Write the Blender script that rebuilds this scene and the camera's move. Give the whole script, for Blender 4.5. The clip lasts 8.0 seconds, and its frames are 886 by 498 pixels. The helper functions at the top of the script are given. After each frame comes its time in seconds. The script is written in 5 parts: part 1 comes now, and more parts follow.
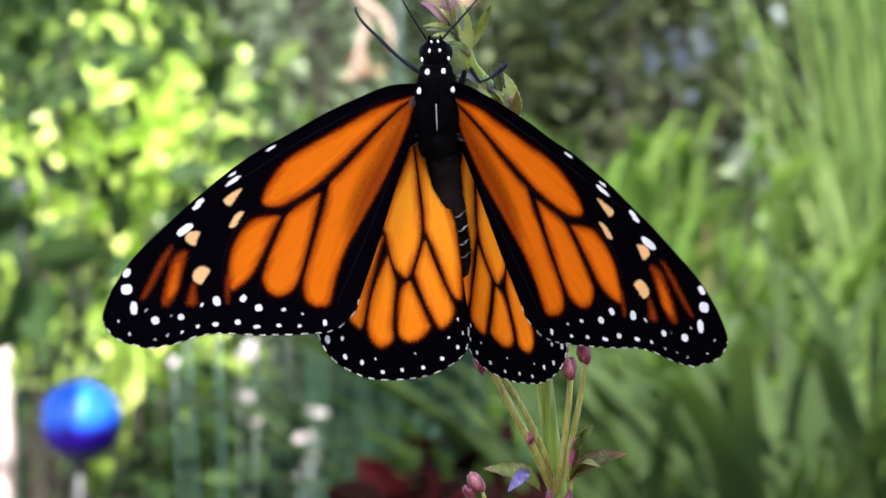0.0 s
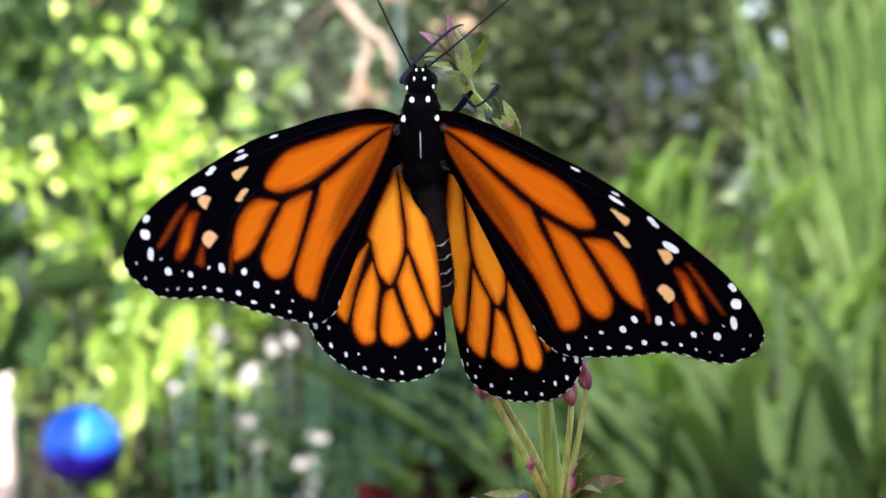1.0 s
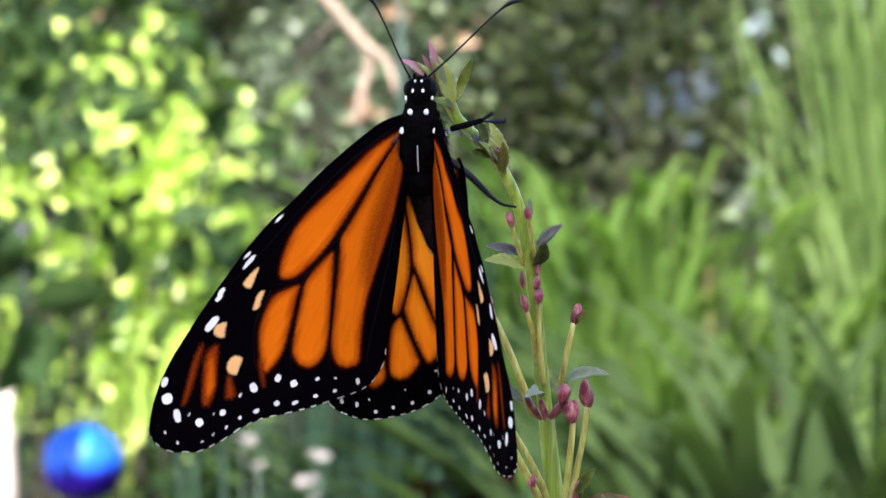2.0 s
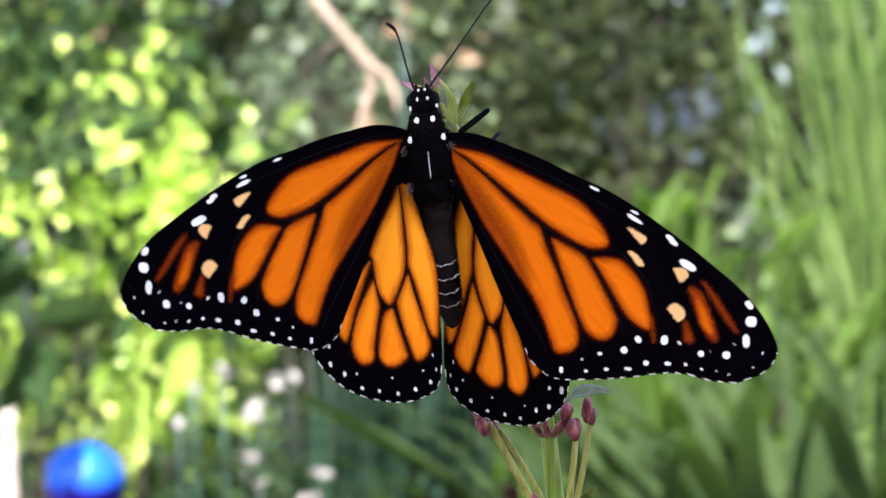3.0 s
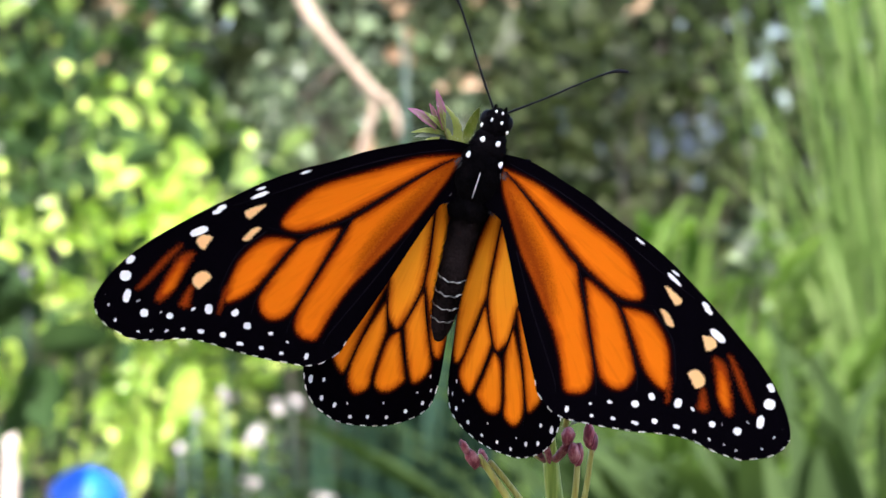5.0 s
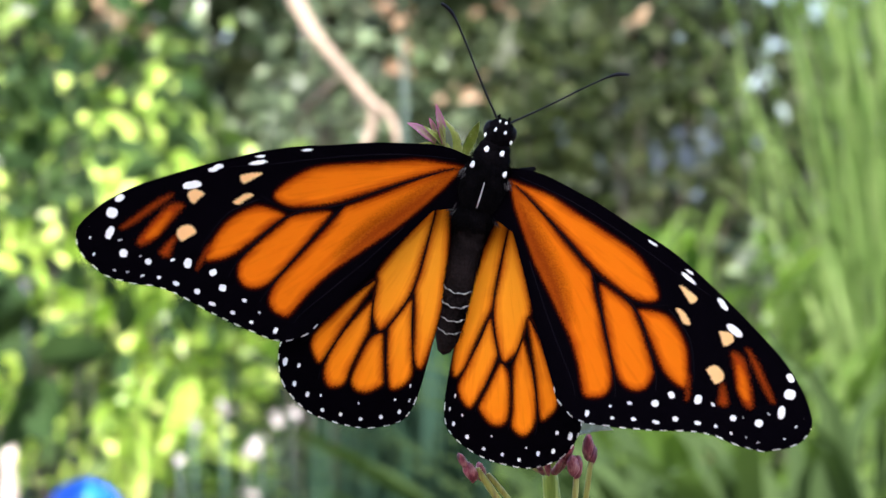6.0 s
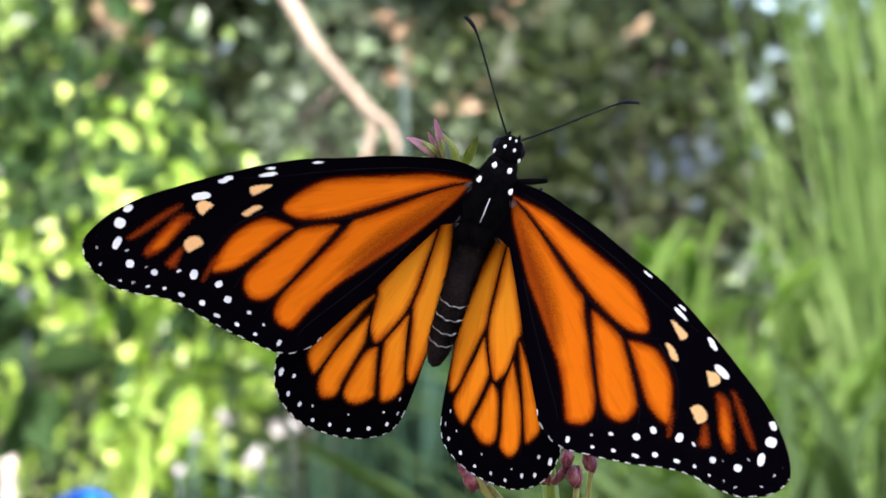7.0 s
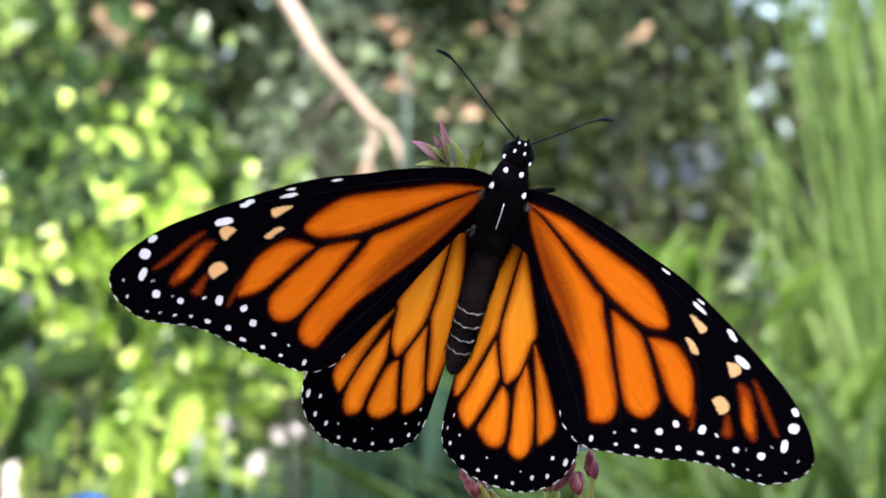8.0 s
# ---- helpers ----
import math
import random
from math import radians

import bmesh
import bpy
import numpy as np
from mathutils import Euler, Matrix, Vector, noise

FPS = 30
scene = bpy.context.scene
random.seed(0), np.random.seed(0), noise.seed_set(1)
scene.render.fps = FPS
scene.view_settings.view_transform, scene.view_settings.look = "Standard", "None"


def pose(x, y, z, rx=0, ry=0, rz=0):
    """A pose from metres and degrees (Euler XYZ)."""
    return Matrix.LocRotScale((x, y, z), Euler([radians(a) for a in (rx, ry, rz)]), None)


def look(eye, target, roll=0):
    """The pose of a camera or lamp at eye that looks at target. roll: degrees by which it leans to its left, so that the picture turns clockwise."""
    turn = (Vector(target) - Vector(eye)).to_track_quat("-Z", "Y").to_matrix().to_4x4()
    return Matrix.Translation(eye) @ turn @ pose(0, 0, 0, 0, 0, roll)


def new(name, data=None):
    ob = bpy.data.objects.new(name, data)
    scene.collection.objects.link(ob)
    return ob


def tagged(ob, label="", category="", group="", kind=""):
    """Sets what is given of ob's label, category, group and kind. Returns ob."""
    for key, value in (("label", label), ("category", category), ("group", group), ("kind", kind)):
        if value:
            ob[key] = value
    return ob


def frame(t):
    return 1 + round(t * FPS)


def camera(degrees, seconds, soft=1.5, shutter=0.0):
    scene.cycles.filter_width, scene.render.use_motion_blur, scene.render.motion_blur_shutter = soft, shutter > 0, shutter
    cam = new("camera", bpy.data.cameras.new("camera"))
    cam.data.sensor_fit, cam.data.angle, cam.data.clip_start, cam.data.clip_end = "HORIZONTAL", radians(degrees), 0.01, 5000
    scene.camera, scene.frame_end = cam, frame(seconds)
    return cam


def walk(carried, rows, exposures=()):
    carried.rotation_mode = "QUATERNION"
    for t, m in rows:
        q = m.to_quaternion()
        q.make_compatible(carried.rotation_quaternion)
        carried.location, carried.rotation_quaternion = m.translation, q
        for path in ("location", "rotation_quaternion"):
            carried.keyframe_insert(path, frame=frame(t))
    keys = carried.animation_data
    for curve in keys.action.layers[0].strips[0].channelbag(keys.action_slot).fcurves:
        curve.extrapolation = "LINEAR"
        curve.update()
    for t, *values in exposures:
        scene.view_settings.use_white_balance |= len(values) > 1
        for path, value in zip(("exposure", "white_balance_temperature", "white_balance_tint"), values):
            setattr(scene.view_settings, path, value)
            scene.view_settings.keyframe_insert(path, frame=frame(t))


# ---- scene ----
cam = camera(14.89, 8.0, soft=1.5)
cam.data.dof.use_dof = True
cam.data.dof.focus_distance = 0.422
cam.data.dof.aperture_fstop = 62.0
CAM_Z = 1.1
CAM_ROWS = (
    (0, -0.954842, 0),
    (0.5, -0.682743, 0),
    (1, -0.525197, 0.014324),
    (1.5, -0.439259, 0.0190986),
    (2, -0.229182, 0.0381972),
    (2.2, -0.13369, 0.0429718),
    (3.3, 0.114591, 0.0954929),
    (3.5, 0.143239, 0.105042),
    (4, 0.19576, 0.124141),
    (4.5, 0.362869, 0.124141),
    (4.7, 0.420162, 0.119366),
    (5.8, 0.658873, 0.100268),
    (6, 0.701838, 0.0954929),
    (6.5, 0.782994, 0.0907183),
    (7, 0.86892, 0.0954929),
    (7.5, 1.00257, 0.0859436),
    (8, 0.973935, 0.124141),
)
walk(cam, [(t, pose(0, 0, CAM_Z, 90 + pitch, 0, yaw)) for t, pitch, yaw in CAM_ROWS],
     exposures=((0.0, 2.06, 6080.0, 10.0), (8.0, 2.03, 6080.0, 10.0)))

# ---- sky and sun ----
SUN_ELEVATION, SUN_AZIMUTH = 48.0, -170.0      # degrees; azimuth from straight ahead, minus is to the left
world = bpy.data.worlds.new("garden_sky")
scene.world = world
world.use_nodes = True
wn = world.node_tree.nodes
sky = wn.new("ShaderNodeTexSky")
sky.sky_type, sky.sun_disc = "NISHITA", False
sky.air_density, sky.dust_density, sky.ozone_density = 0.9, 3.5, 0.6
sky.sun_elevation, sky.sun_rotation = radians(SUN_ELEVATION), radians(SUN_AZIMUTH)
world.node_tree.links.new(sky.outputs[0], wn["Background"].inputs[0])
wn["Background"].inputs[1].default_value = 0.135
sun = new("sun", bpy.data.lights.new("sun", "SUN"))
sun.data.energy, sun.data.angle, sun.data.color = 5.0, radians(0.53), (1.0, 0.94, 0.84)
sd = Vector((math.sin(radians(SUN_AZIMUTH)) * math.cos(radians(SUN_ELEVATION)),
             math.cos(radians(SUN_AZIMUTH)) * math.cos(radians(SUN_ELEVATION)),
             math.sin(radians(SUN_ELEVATION))))
sun.matrix_world = look(sd * 20, (0, 0, 0))

# ---- materials ----
def nodes_of(m):
    m.use_nodes = True
    return m.node_tree.nodes, m.node_tree.links, m.node_tree.nodes["Principled BSDF"]


def ramp_node(n, stops):
    r = n.new("ShaderNodeValToRGB")
    while len(r.color_ramp.elements) < len(stops):
        r.color_ramp.elements.new(0.5)
    for e, (p, c) in zip(r.color_ramp.elements, stops):
        e.position, e.color = p, (*c, 1) if len(c) == 3 else c
    return r


def surface(name, stops, scale, rough=0.6, bump=0.1, fine=8.0, metal=0.0, coat=0.0, dist=0.0005, drawn=1.0):
    """A solid surface with coarse stains, fine grain and relief."""
    m = bpy.data.materials.new(name)
    n, l, b = nodes_of(m)
    tc = n.new("ShaderNodeTexCoord")
    a, f = n.new("ShaderNodeTexNoise"), n.new("ShaderNodeTexNoise")
    a.inputs["Scale"].default_value, a.inputs["Detail"].default_value = scale, 6
    f.inputs["Scale"].default_value, f.inputs["Detail"].default_value = scale * fine, 4
    grow = n.new("ShaderNodeMapping")
    grow.inputs["Scale"].default_value = (1, 1, drawn)
    l.new(tc.outputs["Object"], grow.inputs["Vector"])
    for q in (a, f):
        l.new(grow.outputs[0], q.inputs["Vector"])
    mix = n.new("ShaderNodeMath")
    mix.operation = "MULTIPLY_ADD"
    mix.inputs[1].default_value = 0.35
    l.new(f.outputs[0], mix.inputs[0])
    mul = n.new("ShaderNodeMath")
    mul.operation = "MULTIPLY"
    mul.inputs[1].default_value = 0.65
    l.new(a.outputs[0], mul.inputs[0])
    l.new(mul.outputs[0], mix.inputs[2])
    r = ramp_node(n, stops)
    l.new(mix.outputs[0], r.inputs[0])
    l.new(r.outputs[0], b.inputs["Base Color"])
    b.inputs["Roughness"].default_value, b.inputs["Metallic"].default_value = rough, metal
    b.inputs["Coat Weight"].default_value = coat
    if bump:
        bp = n.new("ShaderNodeBump")
        bp.inputs["Strength"].default_value, bp.inputs["Distance"].default_value = bump, dist
        l.new(f.outputs[0], bp.inputs["Height"])
        l.new(bp.outputs[0], b.inputs["Normal"])
    return m


def leafy(name, stops, through_colour, share=0.45, rough=0.45, spots=14.0, rim=None, spec=0.5, reach=(0.86, 1.25)):
    """Foliage: each leaf its own shade, mottled, and letting light through."""
    m = bpy.data.materials.new(name)
    n, l, b = nodes_of(m)
    g, tc, noi = n.new("ShaderNodeNewGeometry"), n.new("ShaderNodeTexCoord"), n.new("ShaderNodeTexNoise")
    noi.inputs["Scale"].default_value, noi.inputs["Detail"].default_value = spots, 5
    l.new(tc.outputs["Object"], noi.inputs["Vector"])
    add = n.new("ShaderNodeMath")
    add.operation = "MULTIPLY_ADD"
    add.inputs[1].default_value, add.inputs[2].default_value = 0.5, 0.0
    l.new(noi.outputs[0], add.inputs[0])
    half = n.new("ShaderNodeMath")
    half.operation = "MULTIPLY_ADD"
    half.inputs[1].default_value = 0.5
    info, both = n.new("ShaderNodeObjectInfo"), n.new("ShaderNodeMath")
    both.operation = "ADD"
    l.new(g.outputs["Random Per Island"], both.inputs[0])
    l.new(info.outputs["Random"], both.inputs[1])
    each = n.new("ShaderNodeMath")
    each.operation = "FRACT"
    l.new(both.outputs[0], each.inputs[0])
    l.new(each.outputs[0], half.inputs[0])
    l.new(add.outputs[0], half.inputs[2])
    r = ramp_node(n, stops)
    l.new(half.outputs[0], r.inputs[0])
    l.new(r.outputs[0], b.inputs["Base Color"])
    shade = r.outputs[0]
    if rim:
        at, wide, mixed = n.new("ShaderNodeAttribute"), n.new("ShaderNodeMapRange"), n.new("ShaderNodeMix")
        at.attribute_name = "rim"
        wide.inputs["From Min"].default_value, wide.inputs["From Max"].default_value = reach
        wob = n.new("ShaderNodeMath")
        wob.operation = "MULTIPLY_ADD"
        wob.inputs[1].default_value = 0.5
        l.new(noi.outputs[0], wob.inputs[0])
        l.new(at.outputs["Fac"], wob.inputs[2])
        sub = n.new("ShaderNodeMath")
        sub.operation = "SUBTRACT"
        sub.inputs[1].default_value = 0.25
        l.new(wob.outputs[0], sub.inputs[0])
        l.new(sub.outputs[0], wide.inputs["Value"])
        mixed.data_type = "RGBA"
        l.new(wide.outputs[0], mixed.inputs[0])
        l.new(r.outputs[0], mixed.inputs[6])
        mixed.inputs[7].default_value = (*rim, 1)
        # beads of dew
        bead, thresh, wet = n.new("ShaderNodeTexVoronoi"), n.new("ShaderNodeMapRange"), n.new("ShaderNodeMix")
        bead.inputs["Scale"].default_value = 3200
        l.new(tc.outputs["Object"], bead.inputs["Vector"])
        thresh.inputs["From Min"].default_value, thresh.inputs["From Max"].default_value = 0.26, 0.12
        l.new(bead.outputs["Distance"], thresh.inputs["Value"])
        few = n.new("ShaderNodeMath")
        few.operation = "MULTIPLY"
        l.new(thresh.outputs[0], few.inputs[0])
        patch = n.new("ShaderNodeMapRange")
        patch.inputs["From Min"].default_value, patch.inputs["From Max"].default_value = 0.50, 0.66
        l.new(noi.outputs[0], patch.inputs["Value"])
        l.new(patch.outputs[0], few.inputs[1])
        wet.data_type = "RGBA"
        l.new(few.outputs[0], wet.inputs[0])
        l.new(mixed.outputs[2], wet.inputs[6])
        wet.inputs[7].default_value = (0.8, 0.8, 0.84, 1)
        shade = wet.outputs[2]
        l.new(shade, b.inputs["Base Color"])
        bp = n.new("ShaderNodeBump")
        bp.inputs["Strength"].default_value, bp.inputs["Distance"].default_value = 0.6, 0.0002
        l.new(noi.outputs[0], bp.inputs["Height"])
        l.new(bp.outputs[0], b.inputs["Normal"])
    b.inputs["Roughness"].default_value, b.inputs["Specular IOR Level"].default_value = rough, spec
    t = n.new("ShaderNodeBsdfTranslucent")
    hue = n.new("ShaderNodeMix")
    hue.data_type, hue.blend_type = "RGBA", "MULTIPLY"
    hue.inputs[0].default_value = 1.0
    l.new(shade, hue.inputs[6])
    hue.inputs[7].default_value = (*through_colour, 1)
    l.new(hue.outputs[2], t.inputs["Color"])
    mx = n.new("ShaderNodeMixShader")
    mx.inputs[0].default_value = share
    l.new(b.outputs[0], mx.inputs[1])
    l.new(t.outputs[0], mx.inputs[2])
    l.new(mx.outputs[0], n["Material Output"].inputs["Surface"])
    return m


def wing_scales(name, ground, cell_in, cell_edge, streak_colour, pale_colour, white, share, root=None):
    """Butterfly wing: dark ground with coloured cells, streaks, pale and white spots, whose borders are
    distances (mm) stored on the mesh, roughened by the rows of scales."""
    m = bpy.data.materials.new(name)
    n, l, b = nodes_of(m)
    tc = n.new("ShaderNodeTexCoord")
    grain, cloud = n.new("ShaderNodeTexNoise"), n.new("ShaderNodeTexNoise")
    grain.inputs["Scale"].default_value, grain.inputs["Detail"].default_value = 5200, 3
    cloud.inputs["Scale"].default_value, cloud.inputs["Detail"].default_value = 260, 4
    for q in (grain, cloud):
        l.new(tc.outputs["Object"], q.inputs["Vector"])
    # fine creases fanning out from the wing's root
    sep, turn, size, fan = n.new("ShaderNodeSeparateXYZ"), n.new("ShaderNodeMath"), n.new("ShaderNodeVectorMath"), n.new("ShaderNodeCombineXYZ")
    l.new(tc.outputs["Object"], sep.inputs[0])
    turn.operation, size.operation = "ARCTAN2", "LENGTH"
    l.new(sep.outputs[0], turn.inputs[0])
    l.new(sep.outputs[1], turn.inputs[1])
    l.new(tc.outputs["Object"], size.inputs[0])
    for source, gain, slot in ((turn.outputs[0], 42.0, 0), (size.outputs["Value"], 130.0, 1)):
        g = n.new("ShaderNodeMath")
        g.operation = "MULTIPLY"
        g.inputs[1].default_value = gain
        l.new(source, g.inputs[0])
        l.new(g.outputs[0], fan.inputs[slot])
    crease = n.new("ShaderNodeTexNoise")
    crease.inputs["Scale"].default_value, crease.inputs["Detail"].default_value = 1.0, 4
    l.new(fan.outputs[0], crease.inputs["Vector"])

    def edge(attribute, soft, rough_edge, shift=0.0):
        a = n.new("ShaderNodeAttribute")
        a.attribute_name = attribute
        w = n.new("ShaderNodeMath")
        w.operation = "MULTIPLY_ADD"
        w.inputs[1].default_value, w.inputs[2].default_value = rough_edge, -rough_edge * 0.5 + shift
        l.new(grain.outputs[0], w.inputs[0])
        s = n.new("ShaderNodeMath")
        s.operation = "ADD"
        l.new(a.outputs["Fac"], s.inputs[0])
        l.new(w.outputs[0], s.inputs[1])
        r = n.new("ShaderNodeMapRange")
        r.interpolation_type = "SMOOTHSTEP"
        r.inputs["From Min"].default_value, r.inputs["From Max"].default_value = -soft, soft
        l.new(s.outputs[0], r.inputs["Value"])
        return r.outputs[0], a.outputs["Fac"]

    def over(fac, low, high):
        x = n.new("ShaderNodeMix")
        x.data_type = "RGBA"
        l.new(fac, x.inputs[0])
        for i, c in ((6, low), (7, high)):
            if isinstance(c, tuple):
                x.inputs[i].default_value = (*c, 1)
            else:
                l.new(c, x.inputs[i])
        return x.outputs[2]

    cell, cell_d = edge("cell", 0.30, 0.8)
    deep = n.new("ShaderNodeMapRange")
    deep.inputs["From Min"].default_value, deep.inputs["From Max"].default_value = -0.15, 1.0
    l.new(cell_d, deep.inputs["Value"])
    cloudy = n.new("ShaderNodeMath")
    cloudy.operation = "MULTIPLY_ADD"
    cloudy.inputs[1].default_value, cloudy.inputs[2].default_value = 0.7, -0.3
    l.new(cloud.outputs[0], cloudy.inputs[0])
    tone = n.new("ShaderNodeMath")
    tone.operation, tone.use_clamp = "ADD", True
    l.new(deep.outputs[0], tone.inputs[0])
    l.new(cloudy.outputs[0], tone.inputs[1])
    lined = n.new("ShaderNodeMath")
    lined.operation, lined.use_clamp = "MULTIPLY_ADD", True
    lined.inputs[1].default_value = 0.9
    l.new(crease.outputs[0], lined.inputs[0])
    lift = n.new("ShaderNodeMath")
    lift.operation = "SUBTRACT"
    lift.inputs[1].default_value = 0.42
    l.new(tone.outputs[0], lift.inputs[0])
    l.new(lift.outputs[0], lined.inputs[2])
    out = n.new("ShaderNodeMapRange")
    out.inputs["From Min"].default_value, out.inputs["From Max"].default_value = 0.008, 0.024
    l.new(size.outputs["Value"], out.inputs["Value"])
    colour = over(lined.outputs[0], cell_edge, over(out.outputs[0], root or cell_in, cell_in))
    dark = over(grain.outputs[0], tuple(c * 0.6 for c in ground), tuple(c * 1.5 for c in ground))
    halo = n.new("ShaderNodeMapRange")
    halo.inputs["From Min"].default_value, halo.inputs["From Max"].default_value = -0.55, 0.1
    halo.inputs["To Max"].default_value = 0.8
    l.new(cell_d, halo.inputs["Value"])
    dark = over(halo.outputs[0], dark, tuple(c * 0.18 for c in cell_edge))
    streak, _ = edge("streak", 0.55, 1.2, -0.05)
    under = over(streak, dark, streak_colour)
    colour = over(cell, under, colour)
    dusk, _ = edge("dusk", 1.3, 1.8, 0.3)
    veil = n.new("ShaderNodeMath")
    veil.operation = "MULTIPLY"
    veil.inputs[1].default_value = 0.95
    l.new(dusk, veil.inputs[0])
    veil2 = n.new("ShaderNodeMath")
    veil2.operation = "MULTIPLY"
    l.new(veil.outputs[0], veil2.inputs[0])
    l.new(cell, veil2.inputs[1])
    colour = over(veil2.outputs[0], colour, tuple(c * 0.62 for c in streak_colour))
    pale, _ = edge("pale", 0.14, 0.5, 0.05)
    colour = over(pale, colour, pale_colour)
    spot, _ = edge("spot", 0.06, 0.30)
    colour = over(spot, colour, white)
    l.new(colour, b.inputs["Base Color"])
    b.inputs["Roughness"].default_value = 0.72
    b.inputs["Specular IOR Level"].default_value = 0.012
    bp = n.new("ShaderNodeBump")
    bp.inputs["Strength"].default_value, bp.inputs["Distance"].default_value = 0.25, 0.00005
    l.new(grain.outputs[0], bp.inputs["Height"])
    l.new(bp.outputs[0], b.inputs["Normal"])
    t = n.new("ShaderNodeBsdfTranslucent")
    l.new(colour, t.inputs["Color"])
    mx = n.new("ShaderNodeMixShader")
    mx.inputs[0].default_value = share
    l.new(b.outputs[0], mx.inputs[1])
    l.new(t.outputs[0], mx.inputs[2])
    l.new(mx.outputs[0], n["Material Output"].inputs["Surface"])
    return m


BLACK = (0.0012, 0.0006, 0.0020)
FOREWING_TOP = wing_scales("forewing_scales", BLACK, (0.78, 0.196, 0.004), (0.30, 0.030, 0.002), (0.36, 0.050, 0.004), (0.93, 0.58, 0.27), (0.93, 0.90, 0.90), 0.46)
HINDWING_TOP = wing_scales("hindwing_scales", BLACK, (0.96, 0.305, 0.008), (0.52, 0.080, 0.004), (0.36, 0.065, 0.008), (0.92, 0.60, 0.31), (0.93, 0.90, 0.90), 0.5, (1.0, 0.44, 0.022))
FOREWING_UNDER = wing_scales("forewing_underside", BLACK, (0.80, 0.30, 0.06), (0.7, 0.2, 0.02), (0.5, 0.16, 0.05), (0.86, 0.62, 0.36), (0.85, 0.83, 0.8), 0.5)
HINDWING_UNDER = wing_scales("hindwing_underside", BLACK, (0.80, 0.44, 0.16), (0.68, 0.36, 0.12), (0.5, 0.16, 0.05), (0.86, 0.62, 0.36), (0.85, 0.83, 0.8), 0.5)
VEIN = surface("vein_black", ((0.3, (0.002, 0.0015, 0.003)), (0.7, (0.004, 0.003, 0.005))), 900, 0.7, 0.2, 6, dist=0.00003)
def matte(m, spec):
    m.node_tree.nodes["Principled BSDF"].inputs["Specular IOR Level"].default_value = spec
    return m


FUR = surface("black_fur", ((0.38, (0.0006, 0.0005, 0.0008)), (0.62, (0.0035, 0.0028, 0.0036))), 500, 0.9, 0.9, 7, dist=0.0002)
SHELL = surface("black_cuticle", ((0.35, (0.003, 0.003, 0.006)), (0.65, (0.010, 0.010, 0.016))), 900, 0.45, 0.4, 6, dist=0.00008)
matte(FUR, 0.02)
EYE = surface("black_eye", ((0.3, (0.002, 0.002, 0.003)), (0.75, (0.006, 0.0055, 0.007))), 900, 0.5, 0.2, 6, dist=0.00003)
matte(VEIN, 0.015)
matte(EYE, 0.05)
matte(SHELL, 0.12)
LEG_BLUE = matte(surface("blue_black_cuticle", ((0.35, (0.004, 0.004, 0.010)), (0.65, (0.014, 0.015, 0.036))), 1200, 0.5, 0.4, 6, dist=0.00006), 0.15)
ABDOMEN = matte(surface("brown_black_fur", ((0.38, (0.0020, 0.0016, 0.0017)), (0.62, (0.016, 0.0115, 0.012))), 300, 0.9, 0.8, 9, dist=0.0002), 0.02)
SPOT = surface("white_scales", ((0.3, (0.78, 0.77, 0.79)), (0.75, (0.9, 0.9, 0.92))), 900, 0.7, 0.4, 6, dist=0.00006)
TUFT = matte(surface("dusty_hair", ((0.4, (0.006, 0.005, 0.006)), (0.64, (0.16, 0.15, 0.15))), 1600, 0.9, 0.5, 4, dist=0.00005), 0.05)
BAND = surface("grey_band_scales", ((0.4, (0.04, 0.04, 0.042)), (0.62, (0.5, 0.49, 0.47))), 2200, 0.7, 0.5, 4, dist=0.00005)
STEM = surface("green_stem", ((0.36, (0.11, 0.18, 0.018)), (0.5, (0.20, 0.28, 0.034)), (0.64, (0.34, 0.40, 0.09))), 900, 0.28, 0.6, 4, dist=0.00015, drawn=0.04)
TWIG = surface("olive_stalk", ((0.36, (0.19, 0.14, 0.036)), (0.5, (0.31, 0.30, 0.06)), (0.64, (0.44, 0.43, 0.15))), 900, 0.32, 0.6, 4, dist=0.0001, drawn=0.06)
BUD = surface("red_purple_bud", ((0.36, (0.07, 0.010, 0.028)), (0.5, (0.22, 0.032, 0.06)), (0.64, (0.46, 0.20, 0.20))), 1100, 0.3, 0.9, 3, dist=0.00018, drawn=0.4)
PLANT_LEAF = leafy("bract_green", ((0.3, (0.05, 0.075, 0.012)), (0.5, (0.16, 0.21, 0.03)), (0.7, (0.34, 0.38, 0.10))), (1.2, 1.2, 0.6), 0.4, 0.28, 700, (0.36, 0.34, 0.32))
PURPLE_LEAF = leafy("bract_purple", ((0.25, (0.08, 0.06, 0.09)), (0.5, (0.15, 0.17, 0.13)), (0.78, (0.24, 0.29, 0.18))), (1.0, 0.9, 1.0), 0.25, 0.26, 650, (0.36, 0.32, 0.42))
MAUVE_LEAF = leafy("bract_mauve", ((0.3, (0.16, 0.10, 0.06)), (0.5, (0.26, 0.22, 0.11)), (0.72, (0.38, 0.32, 0.20))), (1.1, 0.95, 0.9), 0.35, 0.25, 900, (0.40, 0.14, 0.27), reach=(0.15, 0.85))
VIOLET_LEAF = leafy("bract_violet", ((0.3, (0.05, 0.03, 0.12)), (0.5, (0.13, 0.08, 0.26)), (0.72, (0.30, 0.24, 0.46))), (1.0, 0.9, 1.1), 0.25, 0.25, 800, (0.34, 0.28, 0.46))
